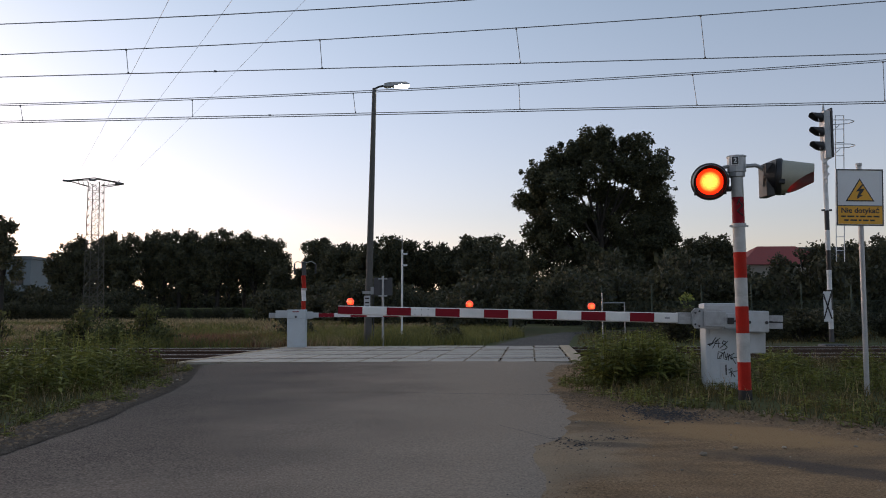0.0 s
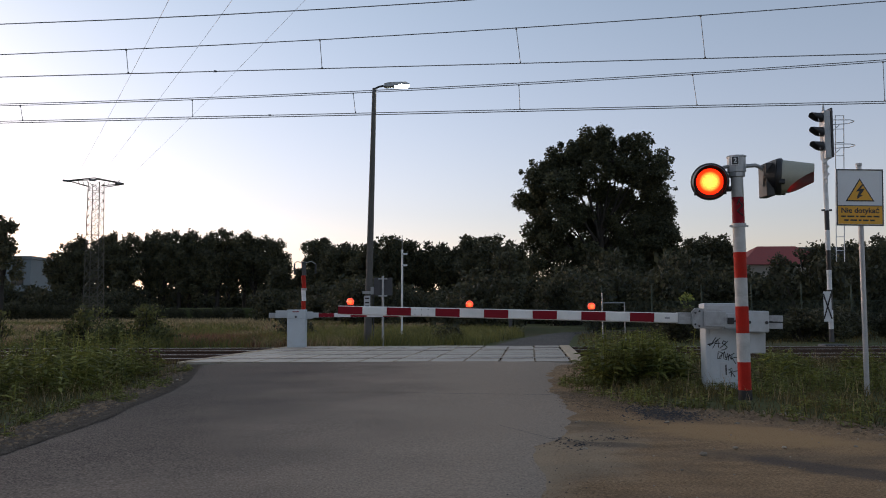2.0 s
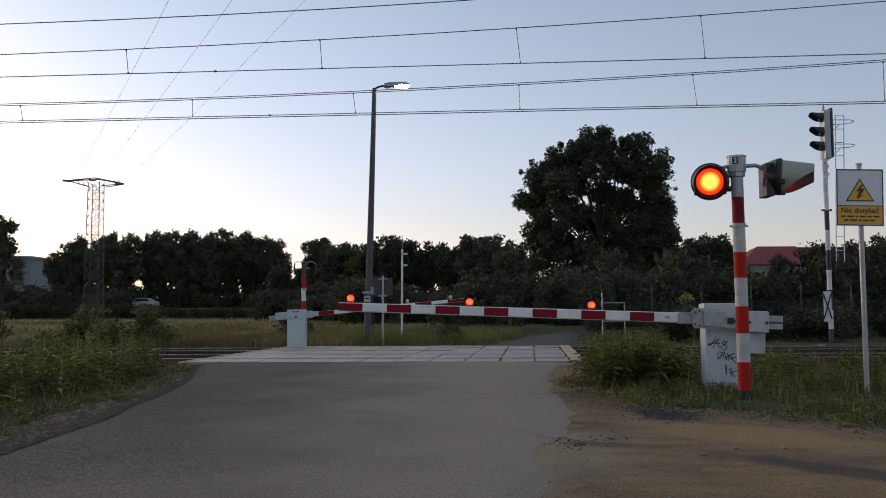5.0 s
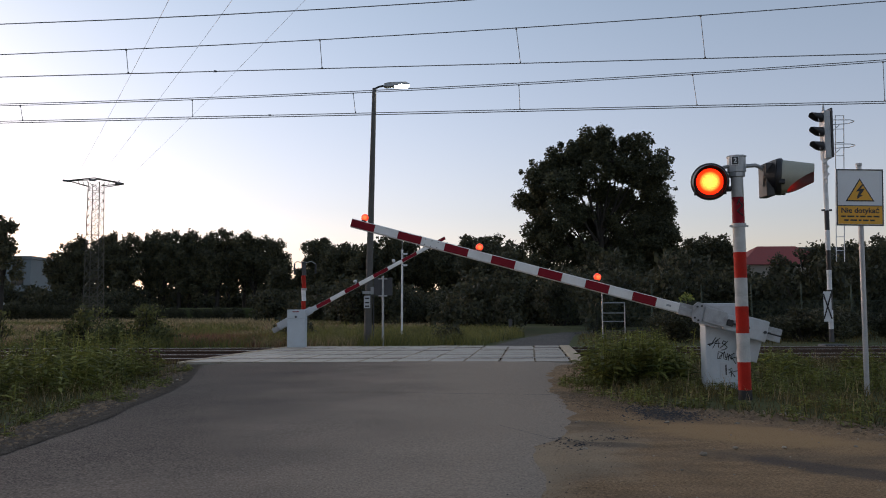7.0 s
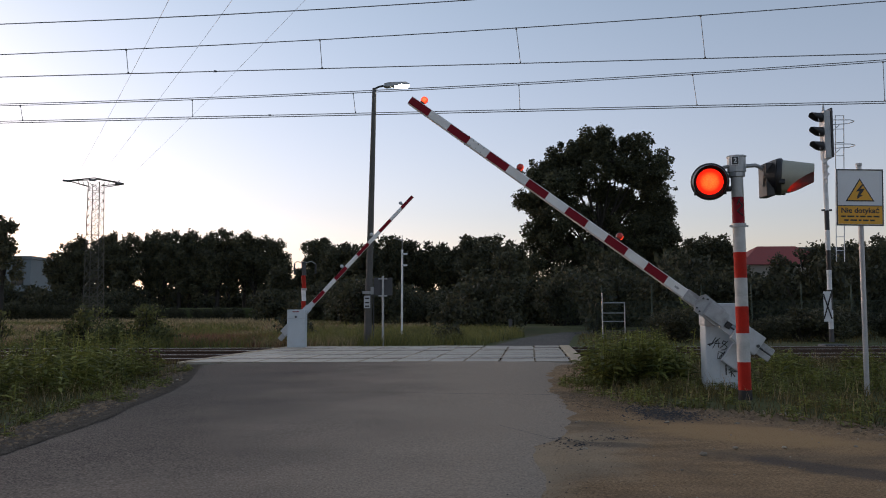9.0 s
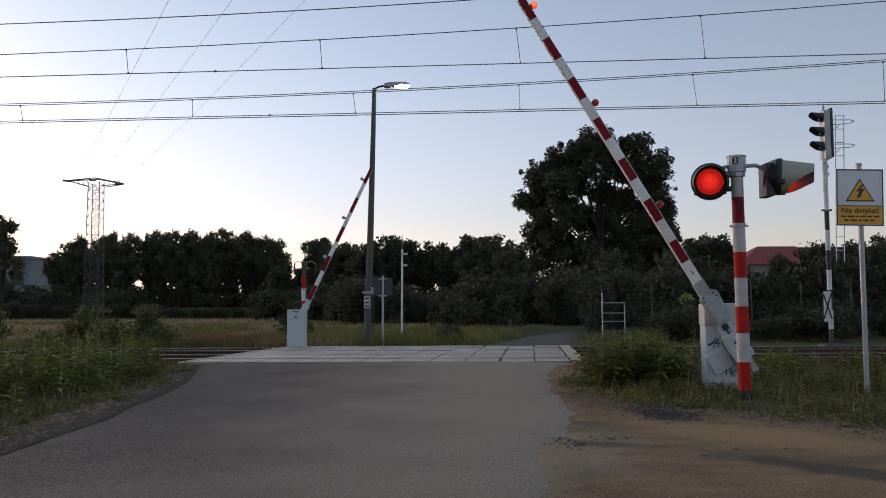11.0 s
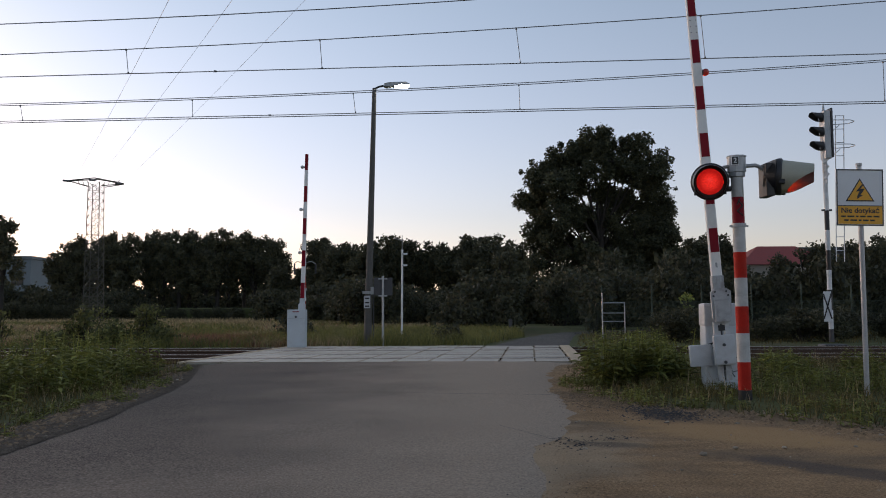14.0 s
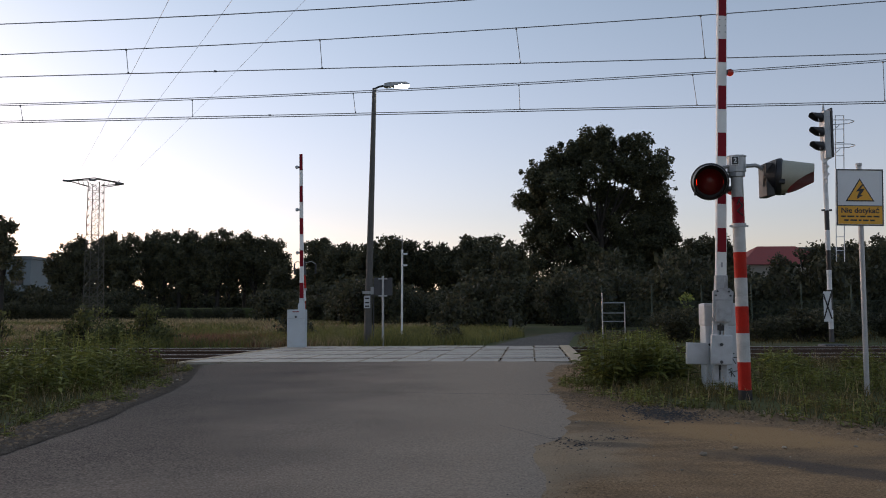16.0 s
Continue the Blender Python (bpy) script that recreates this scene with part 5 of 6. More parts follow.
def verges():
    rng = np.random.default_rng(11)

    def tuft(x, y):
        if abs(x - 3.28) < 0.2 and 8.3 < y < 9.6:
            return rng.random() < 0.08
        if x > 3.9 and rng.random() < 0.45:
            return False
        return rng.random() < 0.45 + 0.8 * (noise.noise((x * 0.9, y * 0.9, 3)) + 0.25)
    for x0, x1, y0, side, n in ((-11, -3, 5.5, on_left, 48000), (1.2, 10.5, 5.2, on_right, 60000)):
        p = scatter(n, x0, x1, y0, 17.3, rng, lambda x, y: side(x, y) and tuft(x, y))
        h = np.array([0.05 + 0.13 * verge_rise(a, b) * (0.6 + 0.7 * (noise.noise((a * 0.7, b * 0.7, 13)) + 0.4)) for a, b, _ in p])
        blades("verge_grass", p, h, 0.0042, rng, GRASS_LEAF, "rough green and yellowed grass on the road verge", lean=0.7)
        q = p[rng.random(len(p)) < 0.07]
        h = np.array([0.07 + 0.2 * verge_rise(a, b) for a, b, _ in q])
        blades("dry_stalks", q, h, 0.003, rng, DRY_GRASS, "thin dry grass stalks on the road verge", lean=0.4)
    p = scatter(2700, -11, -3.6, 6.4, 16.0, rng, lambda x, y: on_left(x + 0.4, y) and noise.noise((x * 0.55, y * 0.55, 21)) > -0.1)
    h = np.array([(0.28 if a > -6.6 else 0.15) * verge_rise(a, b) * rng.uniform(0.4, 1.15) * (0.65 + 0.8 * (noise.noise((a * 0.6, b * 0.6, 77)) + 0.3)) for a, b, _ in p]) + 0.06
    weeds("verge_weeds", p, h, rng, WEED_LEAF, "leafy green weeds crowding the road verge")
    p = scatter(5200, 1.6, 10.5, 6.6, 16.2, rng, lambda x, y: on_right(x - 0.35, y + 0.3) and y > (10.7 if x < 4.15 else 9.3) + 0.5 * noise.noise((x, y, 55)) and noise.noise((x * 0.6, y * 0.6, 41)) > (-0.05 if x < 3.3 else 0.08) and x > 2.25 + max(0.0, (y - 13) * 0.35) + 0.3 * noise.noise((x, y * 0.8, 4)))
    h = np.array([(0.12 if a > 4.0 else 0.36) * verge_rise(a, b) * rng.uniform(0.25, 1.25) * max(0.25, 0.7 + 1.7 * noise.noise((a * 1.1, b * 0.8, 99))) for a, b, _ in p]) + 0.06
    weeds("verge_weeds", p, h, rng, WEED_LEAF, "leafy green weeds crowding the road verge")
    p = scatter(900, -4.6, -3.1, 5.6, 15.0, rng, lambda x, y: lerp_table(y, LEFT_VEG) - 0.25 < x < lerp_table(y, LEFT_EDGE) - 0.05 and noise.noise((x * 1.6, y * 1.1, 14)) > -0.02)
    weeds("shoulder_weeds", p, rng.uniform(0.03, 0.13, len(p)), rng, WEED_LEAF, "small weeds creeping over the gravel shoulder")
    p = scatter(2600, 1.4, 10.5, 6.2, 11.5, rng, lambda x, y: on_right(x, y) and noise.noise((x * 1.3, y * 1.3, 5)) > -0.05 and not (abs(x - 3.28) < 0.22 and 8.3 < y < 9.6))
    weeds("low_weeds", p, rng.uniform(0.05, 0.17, len(p)), rng, WEED_LEAF, "low broad-leaved weeds among the grass")
    p = np.concatenate([scatter(130, 2.0, 3.15, 10.9, 12.8, rng, lambda x, y: True), scatter(26, 4.5, 4.95, 11.2, 12.2, rng, lambda x, y: True), scatter(22, 5.6, 6.1, 11.3, 12.2, rng, lambda x, y: True),
                        scatter(150, -6.6, -4.3, 10.0, 13.4, rng, lambda x, y: True)])
    q = scatter(55, 2.05, 3.2, 10.8, 12.2, rng, lambda x, y: True)
    weeds("pale_weeds", q, rng.uniform(0.3, 0.72, len(q)), rng, PALE_LEAF, "tall yellow-green weeds beside the barrier")
    tall = np.where(p[:, 0] > 4, 0.5, np.where(p[:, 0] < 0, 0.78, 0.78))
    weeds("tall_weeds", p, tall * rng.uniform(0.45, 1.0, len(p)), rng, WEED_LEAF, "tall leafy weeds beside the barrier")


def field():
    rng = np.random.default_rng(23)
    for name, n, x0, y0, y1, w, high in (("", 70000, -36, 24.6, 40, 0.009, 0.27), ("far_", 70000, -60, 38, 80, 0.024, 0.36)):
        p = scatter(n, x0, -2.6 if y0 < 30 else 2.0, y0, y1, rng, lambda x, y: True)
        k = np.array([noise.noise((a * 0.13, b * 0.10, 60)) + 0.5 * noise.noise((a * 0.5, b * 0.35, 61)) for a, b, _ in p])
        red = np.array([noise.noise((a * 0.3, b * 0.2, 90)) for a, b, _ in p]) + 0.4 * rng.normal(size=len(p)) > 0.62
        green = ~red & (k > 0.10)
        dry = ~red & ~green
        blades(name + "field_grass", p[dry], high, w, rng, DRY_GRASS, "half-dry tan meadow grass beyond the tracks", lean=0.9)
        blades(name + "green_grass", p[green], high * 1.15, w, rng, FRESH_GRASS, "greener patches of tall meadow grass", lean=0.9)
        blades(name + "russet_grass", p[red], high, w, rng, RUSSET, "russet seed heads among the meadow grass", lean=0.9)
    p = scatter(18000, -130, 10, 78, 128, rng, lambda x, y: x < 3 or y > 75)
    blades("meadow_grass", p, 0.5, 0.05, rng, DRY_GRASS, "far meadow grass before the trees")
    p = scatter(22000, -6.5, 3.2, 24.8, 42, rng, lambda x, y: x < lerp_table(y, FAR_L) - 0.3 and y + x * SLANT > 24.6)
    blades("roadside_grass", p, 0.40, 0.009, rng, FRESH_GRASS, "tall fresh green grass beside the far road", lean=0.8)
    p = scatter(14000, 3.4, 30, 24.6, 44, rng, lambda x, y: x > lerp_table(y, FAR_R) + 0.2 and y + x * SLANT > 24.6)
    blades("roadside_grass", p, 0.16, 0.009, rng, GRASS_LEAF, "rough grass along the far fence", lean=0.8)
    p = scatter(6000, -9.8, -5.4, 25.6, 30, rng, lambda x, y: noise.noise((x * 0.5, y * 0.5, 8)) > -0.1)
    blades("russet_weeds", p, 0.30, 0.012, rng, RUSSET, "patch of russet dried weeds in the field", category="weeds")


FAR_L = [(23.4, 1.1), (24.0, 1.25), (28.0, 2.15), (32.3, 3.18), (36.0, 4.35), (38.2, 5.1), (41.0, 7.2), (46.0, 12.0)]
FAR_R = [(23.4, 3.45), (25.0, 3.7), (28.0, 4.2), (32.0, 4.85), (34.3, 5.3), (37.0, 5.75), (39.5, 7.2), (46.0, 14.5)]


def oak_tree():
    """A broad oak: great limbs, each with its own rounded mass of leaf clumps."""
    rng = np.random.default_rng(8)
    thing = empty("oak_tree", pose(13.8, 75, -0.05), label="large dark oak with a broad ragged crown", category="tree")
    masses = [(-5.2, 12.6, 1.5), (-5.6, 10.6, 1.4), (-5.2, 8.2, 1.5), (-3.6, 14.3, 1.4), (-2.2, 14.8, 1.2), (-0.6, 15.5, 1.5), (0.6, 15.8, 1.3), (3.0, 15.3, 1.4), (4.5, 13.6, 1.6), (5.3, 11.8, 1.5),
              (5.6, 9.6, 1.5), (5.8, 7.4, 1.6), (1.5, 14.0, 1.5), (-1.5, 12.9, 1.7), (-3.5, 11.5, 1.6), (3.0, 12.9, 1.4), (-3.4, 8.8, 1.7), (-1.2, 9.8, 1.1), (3.7, 9.4, 1.4), (1.5, 8.0, 1.3),
              (0.6, 11.4, 0.8), (0.4, 9.2, 1.2), (2.4, 10.9, 0.9), (0.2, 6.9, 2.0), (-3.9, 6.8, 1.6), (3.9, 7.4, 1.6), (5.9, 8.6, 1.3), (-1.7, 7.3, 2.1), (1.8, 5.8, 2.5), (-4.6, 5.6, 2.2), (4.4, 5.4, 2.4), (0.0, 4.2, 3.2), (-2.2, 4.0, 2.5), (6.8, 5.8, 1.5), (6.6, 4.0, 2.0)]
    bm = rod((0, 0, -0.3), (0.3, 0, 8.5), 0.5, 0.2, n=12)
    blobs = []
    for x, z, r in masses:
        y = rng.uniform(-2.0, 2.0)
        put_rod(bm, (0.1, 0, min(z * 0.55, 8.0)), (x * 0.8, y, z), 0.12, 0.04, n=7)
        for i in range(17):
            d = rng.normal(size=3)
            d /= np.linalg.norm(d)
            br = rng.uniform(0.42, 0.9)
            k = rng.uniform(0.4, 1.1) * r
            if i > 12:
                br, k, d[2] = rng.uniform(0.2, 0.34), rng.uniform(1.12, 1.36) * r, abs(d[2])
            c = (x + d[0] * k, y + d[1] * k, z + d[2] * k)
            blobs.append((*c, br))
            if i % 2 == 0:
                put_rod(bm, (x * 0.8, y, z), c, 0.06, 0.02, n=5)
    part("trunk", bm, BARK, thing, "dark bark trunk with limbs")
    v, f = leaf_cards(blob_points(blobs, 760, rng), 0.15, rng)
    crown = raw("crown", v, f, OAK_LEAF)
    crown.parent = thing


def trees():
    oak_tree()
    rng = random.Random(9)
    lab = "dark broadleaf tree in the row across the field"
    protos = [tree("field_tree", -58.6, 131, 12.9, 3.3, 40, 51, 0.25, 290, TREE_LEAF, lab, base=0.05, group="tree row"),
              tree("field_tree", -56, 131, 15.2, 3.3, 40, 52, 0.25, 290, TREE_LEAF, lab, base=0.06, group="tree row"),
              tree("field_tree", -50.5, 130, 15.7, 3.4, 40, 53, 0.25, 290, TREE_LEAF, lab, base=0.06, group="tree row")]
    for k, (x, s) in enumerate(((-45, 0.99), (-40, 1.0), (-35.6, 0.99), (-31.2, 1.02), (-27.0, 0.98), (-47.8, 0.98), (-33.2, 0.97), (-53.2, 0.97), (-42.6, 0.99), (-37.8, 1.0), (-29.2, 1.0), (-56.5, 0.9), (-25.4, 0.93), (-43.8, 1.03), (-39.0, 1.04), (-34.4, 1.03))):
        t = copy_thing(protos[1 + k % 2], pose(x, 130 + rng.uniform(-2.5, 3), -0.05, 0, 0, rng.uniform(0, 360)))
        t.scale = (s, s, s)
    tree("field_tree", -52.2, 100, 14.0, 2.9, 26, 61, 0.25, 290, TREE_LEAF, "dark tall tree at the field's edge", base=0.2)
    tree("round_tree", -16.0, 110, 11.8, 2.75, 70, 62, 0.18, 800, TREE_LEAF, "rounded dense dark tree", base=0.15)
    mids = [tree("grove_tree", -11.0, 106, 10.9, 3.1, 40, 71, 0.23, 290, TREE_LEAF, "dark grove tree behind the road", base=0.2, group="grove"),
            tree("grove_tree", -6.2, 104, 11.0, 3.1, 40, 72, 0.23, 290, TREE_LEAF, "dark grove tree behind the road", base=0.2, group="grove")]
    for k, (x, y, s) in enumerate(((-2.2, 106, 1.0), (-4.2, 107, 0.98), (0.2, 104, 0.97), (3.6, 102, 0.98), (7.0, 97, 0.95), (-13.0, 107, 0.93), (1.8, 103, 0.98), (5.4, 100, 0.97), (8.0, 90, 0.88), (-8.8, 100, 0.9), (21.5, 82, 0.8), (25.5, 80, 0.78), (18, 86, 0.9), (26.6, 79, 0.70), (20.8, 81, 0.8), (23.6, 79, 0.74), (4, 96, 0.9), (-13.5, 104, 0.85), (-21.6, 112, 0.74), (-19.0, 113, 0.68), (29.3, 58, 0.58), (31.4, 60, 0.6))):
        t = copy_thing(mids[k % 2], pose(x, y, -0.05, 0, 0, rng.uniform(0, 360)))
        t.scale = (s, s, s)


def bushes():
    rng = random.Random(4)
    lab = "dense dark green bush in the scrub"
    protos = [bush("scrub_bush", -55, 118, 5.2, 4.2, 14, 81, 0.28, 105, BUSH_LEAF, lab), bush("scrub_bush", -47, 118, 4.6, 4.4, 14, 82, 0.28, 105, BUSH_LEAF, lab)]
    spots = []
    for k in range(14):
        spots.append((-82 + k * 5.4, 149 + rng.uniform(-4, 3), rng.uniform(1.2, 1.6)))
    for k in range(26):
        x = -72 + k * 2.6
        spots.append((x, 115 + rng.uniform(-2, 2), rng.uniform(0.38, 0.46) if -38 < x < -22 else rng.uniform(0.45, 0.7)))
    for k in range(7):
        spots.append((-18.5 + k * 2.0, 96 + rng.uniform(-3, 3), rng.uniform(0.75, 1.0)))
    for k in range(9):
        spots.append((-11 + k * 2.3, 78 + rng.uniform(-6, 6), rng.uniform(0.65, 1.15)))
    lab = "dark leafy bush in the scrub beyond the road"
    close = [bush("scrub_bush", 8.2, 60, 3.5, 2.3, 18, 83, 0.165, 240, BUSH_LEAF, lab), bush("scrub_bush", -6.2, 57, 3.3, 2.2, 18, 84, 0.165, 240, BUSH_LEAF, lab), bush("scrub_bush", 30.5, 47, 3.6, 1.9, 18, 85, 0.165, 240, BUSH_LEAF, lab)]
    thick = []
    for k in range(7):
        thick.append((-5.0 + k * 1.35, 54 + rng.uniform(-3, 4), rng.uniform(0.55, 1.05)))
    for k in range(11):
        thick.append((9.5 + k * 2.2, 58 + rng.uniform(-5, 5), rng.uniform(0.95, 1.5)))
    for k in range(11):
        thick.append((9.0 + k * 1.9, 44 + rng.uniform(-3, 3), rng.uniform(0.75, 1.15)))
    thick += [(10.2, 69, 1.35), (12.4, 67, 1.5), (14.6, 68, 1.45), (16.9, 69, 1.4), (28.0, 62, 1.25), (29.8, 64, 1.25), (31.5, 63, 1.2), (33.4, 65, 1.25)]
    for k, (x, y, s) in enumerate(thick):
        t = copy_thing(close[k % 3], pose(x, y, -0.05, 0, 0, rng.uniform(0, 360)))
        t.scale = (s, s, s * rng.uniform(0.9, 1.2))
    for k in range(34):
        t = copy_thing(close[k % 3], pose(7.4 + k * 0.5 + rng.uniform(-0.3, 0.3), 28.8 + rng.uniform(-2.2, 2.6), -0.05, 0, 0, rng.uniform(0, 360)))
        s = rng.uniform(0.2, 0.36)
        t.scale = (s * 1.3, s * 1.3, s)
    spots += [(-47.2, 126, 1.15), (-86, 142, 1.7), (-81, 139, 1.8), (-76.5, 141, 1.7), (-72, 138, 1.6)]
    spots += [(-20.5, 112, 1.0), (-23.2, 118, 0.85)]
    for k, (x, y, s) in enumerate(spots):
        t = copy_thing(protos[k % 2], pose(x, y, -0.05, 0, 0, rng.uniform(0, 360)))
        t.scale = (s, s, s)
    bush("roadside_bush", 2.2, 44, 2.9, 1.7, 12, 91, 0.16, 420, BUSH_LEAF, "dark bush beside the bend of the road")
    bush("roadside_bush", 0.6, 41, 2.0, 1.4, 12, 92, 0.14, 420, BUSH_LEAF, "dark bush beside the bend of the road")
    bush("roadside_bush", 0.15, 26.6, 0.75, 0.55, 14, 110, 0.07, 900, BUSH_LEAF, "low dark bush in the grass beside the crossing")
    bush("roadside_bush", 2.7, 39.5, 1.9, 1.1, 14, 111, 0.12, 600, BUSH_LEAF, "dark bush behind the marker post")
    bush("roadside_bush", 7.0, 39, 2.6, 1.2, 12, 93, 0.14, 420, BUSH_LEAF, "dark bush beside the gate frame")
    bush("pale_bush", 10.35, 35.8, 2.0, 0.5, 9, 94, 0.12, 500, PALE_LEAF, "small yellow-green young tree by the fence")
    for x, y, h, w, seed in ((-11.3, 26.8, 1.4, 0.75, 95), (-10.2, 26.2, 0.95, 0.9, 96), (-9.2, 26.5, 1.35, 0.75, 97), (-8.6, 26.0, 0.7, 0.7, 99), (-14.4, 27.5, 1.25, 0.5, 100), (-12.0, 26.1, 0.6, 0.7, 101)):
        bush("field_shrub", x, y, h, w, 22, seed, 0.075, 620, SHRUB_LEAF, "ragged green shrub beside the tracks")
    bush("twiggy_tree", 26.6, 60, 6.3, 1.7, 26, 103, 0.16, 330, TREE_LEAF, "thin-leaved tall bush before the house")
    bush("twiggy_tree", 24.6, 62, 5.3, 1.5, 24, 104, 0.16, 300, TREE_LEAF, "thin-leaved tall bush before the house")
    bush("twiggy_tree", 28.9, 60, 6.1, 1.5, 24, 105, 0.16, 260, TREE_LEAF, "thin-leaved tall bush before the house")
    bush("roadside_tree", 4.0, 53, 4.9, 1.5, 26, 102, 0.16, 520, TREE_LEAF, "tall dark bush at the bend of the road")
    bush("field_shrub", -5.2, 29.5, 1.5, 0.9, 12, 98, 0.1, 700, BUSH_LEAF, "dark shrub beyond the barrier")


# ---- far buildings, fence, frame ----
def house():
    thing = empty("house", pose(33.2, 84, 0), label="house with a red hipped roof behind the trees", category="house")
    part("wall", box(-4.5, 4.5, -3, 5, -0.1, 5.35), PLASTER, thing, "pale plastered walls")
    bm = bmesh.new()
    v = [bm.verts.new(c) for c in ((-4.9, -3.4, 5.3), (4.9, -3.4, 5.3), (4.9, 5.4, 5.3), (-4.9, 5.4, 5.3), (-1.6, 1.0, 7.35), (2.2, 1.0, 7.35))]
    for f in ((0, 1, 5, 4), (1, 2, 5), (2, 3, 4, 5), (3, 0, 4), (3, 2, 1, 0)):
        bm.faces.new([v[i] for i in f])
    part("roof", bm, ROOFRED, thing, "red tiled hipped roof")
    for x in (-2.5, 0.4, 3.0):
        part("window", box(x - 0.5, x + 0.5, -3.03, -2.98, 2.6, 4.0), GLASSDARK, thing)
    sh = empty("long_shed", pose(44, 92, 0), label="long low building with a dark flat roof", category="building")
    part("wall", box(-8, 12, -4, 4, -0.1, 6.9), BLUEGREY, sh)
    part("roof", box(-8.4, 12.4, -4.4, 4.4, 6.9, 7.45, bevel=0.05), DARKSTEEL, sh, "dark flat roof")
    ind = empty("industrial_hall", pose(-88, 180, 0), label="grey-blue industrial hall beyond the field", category="building")
    part("wall", box(-16, 4.2, -8, 8, -0.1, 12.2), BLUEGREY, ind, "grey-blue sheet metal wall")
    part("roof", box(-16.3, 4.5, -8.3, 8.3, 12.2, 12.9, bevel=0.08), BLUEGREY, ind)
    for k in range(5):
        part("window", box(-14 + k * 3.6, -11.6 + k * 3.6, -8.05, -7.98, 7.0, 8.4), GLASSDARK, ind)


def fence():
    thing = empty("wire_fence", pose(0, 33.2, 0), label="green wire mesh fence with thin posts", category="fence")
    for i in range(14):
        x = 6.2 + i * 1.95
        part("post", rod((x, 0, -0.1), (x, 0, 1.95), 0.028, n=8), FENCE, thing)
    for z in (0.1, 0.72, 1.3):
        part("tension_wire", rod((6.2, 0, z), (31.5, 0, z), 0.006, n=5), FENCE, thing)
    vs, fs, k = [], [], 0
    w = 0.0035
    for s in (1, -1):
        for i in range(330):
            x = 5.0 + i * 0.08
            a, b = (x, 0.01, 0.05), (x + s * 1.25, 0.01, 1.3)
            vs += [(a[0] - w, 0.01 * s, a[2]), (a[0] + w, 0.01 * s, a[2]), (b[0] + w, 0.01 * s, b[2]), (b[0] - w, 0.01 * s, b[2])]
            fs.append((k, k + 1, k + 2, k + 3))
            k += 4
    ob = raw("mesh", vs, fs, FENCE, kind="stuff")
    ob.parent = thing
    g = empty("gate_frame", pose(5.35, 28.6, 0), label="pale steel frame with crossbars beside the path", category="frame")
    part("upright", rod((0.0, 0, -0.1), (0.0, 0, 1.55), 0.02, n=8), GALV, g)
    part("upright", rod((0.75, 0, -0.1), (0.75, 0, 1.25), 0.018, n=8), GALV, g)
    for z in (1.22, 0.88, 0.6):
        part("crossbar", rod((0.0, 0, z), (0.75, 0, z), 0.015, n=8), GALV, g)


def far_car():
    car = empty("car", pose(-20, 121, 1.75), label="small white car with lit headlights passing far off", category="car")
    side = [(-2.1, 0.35), (-2.15, 0.7), (-2.0, 0.85), (-1.2, 0.98), (-0.5, 1.45), (0.9, 1.47), (1.6, 1.05), (2.1, 0.95), (2.15, 0.4)]
    part("body", prism(side, -0.82, 0.82, m=UPRIGHT), CARWHITE, car, "white car body")
    part("side_window", prism([(-0.95, 1.0), (-0.45, 1.38), (0.85, 1.4), (1.35, 1.03)], -0.84, 0.84, m=UPRIGHT), GLASSDARK, car)
    for x in (-1.3, 1.35):
        for y in (-0.75, 0.75):
            part("wheel", rod((x, y - 0.1, 0.32), (x, y + 0.1, 0.32), 0.32, n=16), TYRE, car)
    for y in (-0.6, 0.6):
        part("headlight", ball(0.12, 12, 8), HEADLIGHT, car, "lit headlight", m=pose(-2.12, y, 0.72))
    return car


def road_bank():
    """The low bank on which the far road runs."""
    tagged(part("road_bank", box(-260, 60, 118.5, 125, -0.2, 1.75, bevel=0.6), SOIL), label="grassy bank carrying the far road", category="bank", kind="structure")


# ---- stones and wear on the dirt ----
def stones():
    rng = random.Random(31)
    protos = []
    for k in range(4):
        bm = bmesh.new()
        bmesh.ops.create_icosphere(bm, subdivisions=2, radius=1.0)
        for v in bm.verts:
            v.co *= 1 + 0.35 * noise.noise(v.co * 1.3 + Vector((k * 5, 0, 0)))
            v.co.z *= 0.55
        me = bpy.data.meshes.new("stone")
        bm.to_mesh(me)
        bm.free()
        me.materials.append(STONE)
        protos.append(me)
    for i in range(110):
        x, y = rng.uniform(0.6, 4.5), rng.uniform(4.2, 8.6)
        if i >= 80:
            y = rng.uniform(6.4, 15.5)
            x = lerp_table(y, LEFT_EDGE) + rng.uniform(-0.35, 0.05)
        r = 0.006 + 0.022 * rng.random() ** 3
        if i == 0:
            x, y, r = 1.72, 5.72, 0.026
        ob = new("stone", protos[i % 4])
        ob.matrix_world = pose(x, y, -0.008, 0, 0, rng.uniform(0, 360)) @ Matrix.Diagonal((r, r, r, 1))
        tagged(ob, label="small grey stone lying on the dirt", category="stone", group="scattered stones")


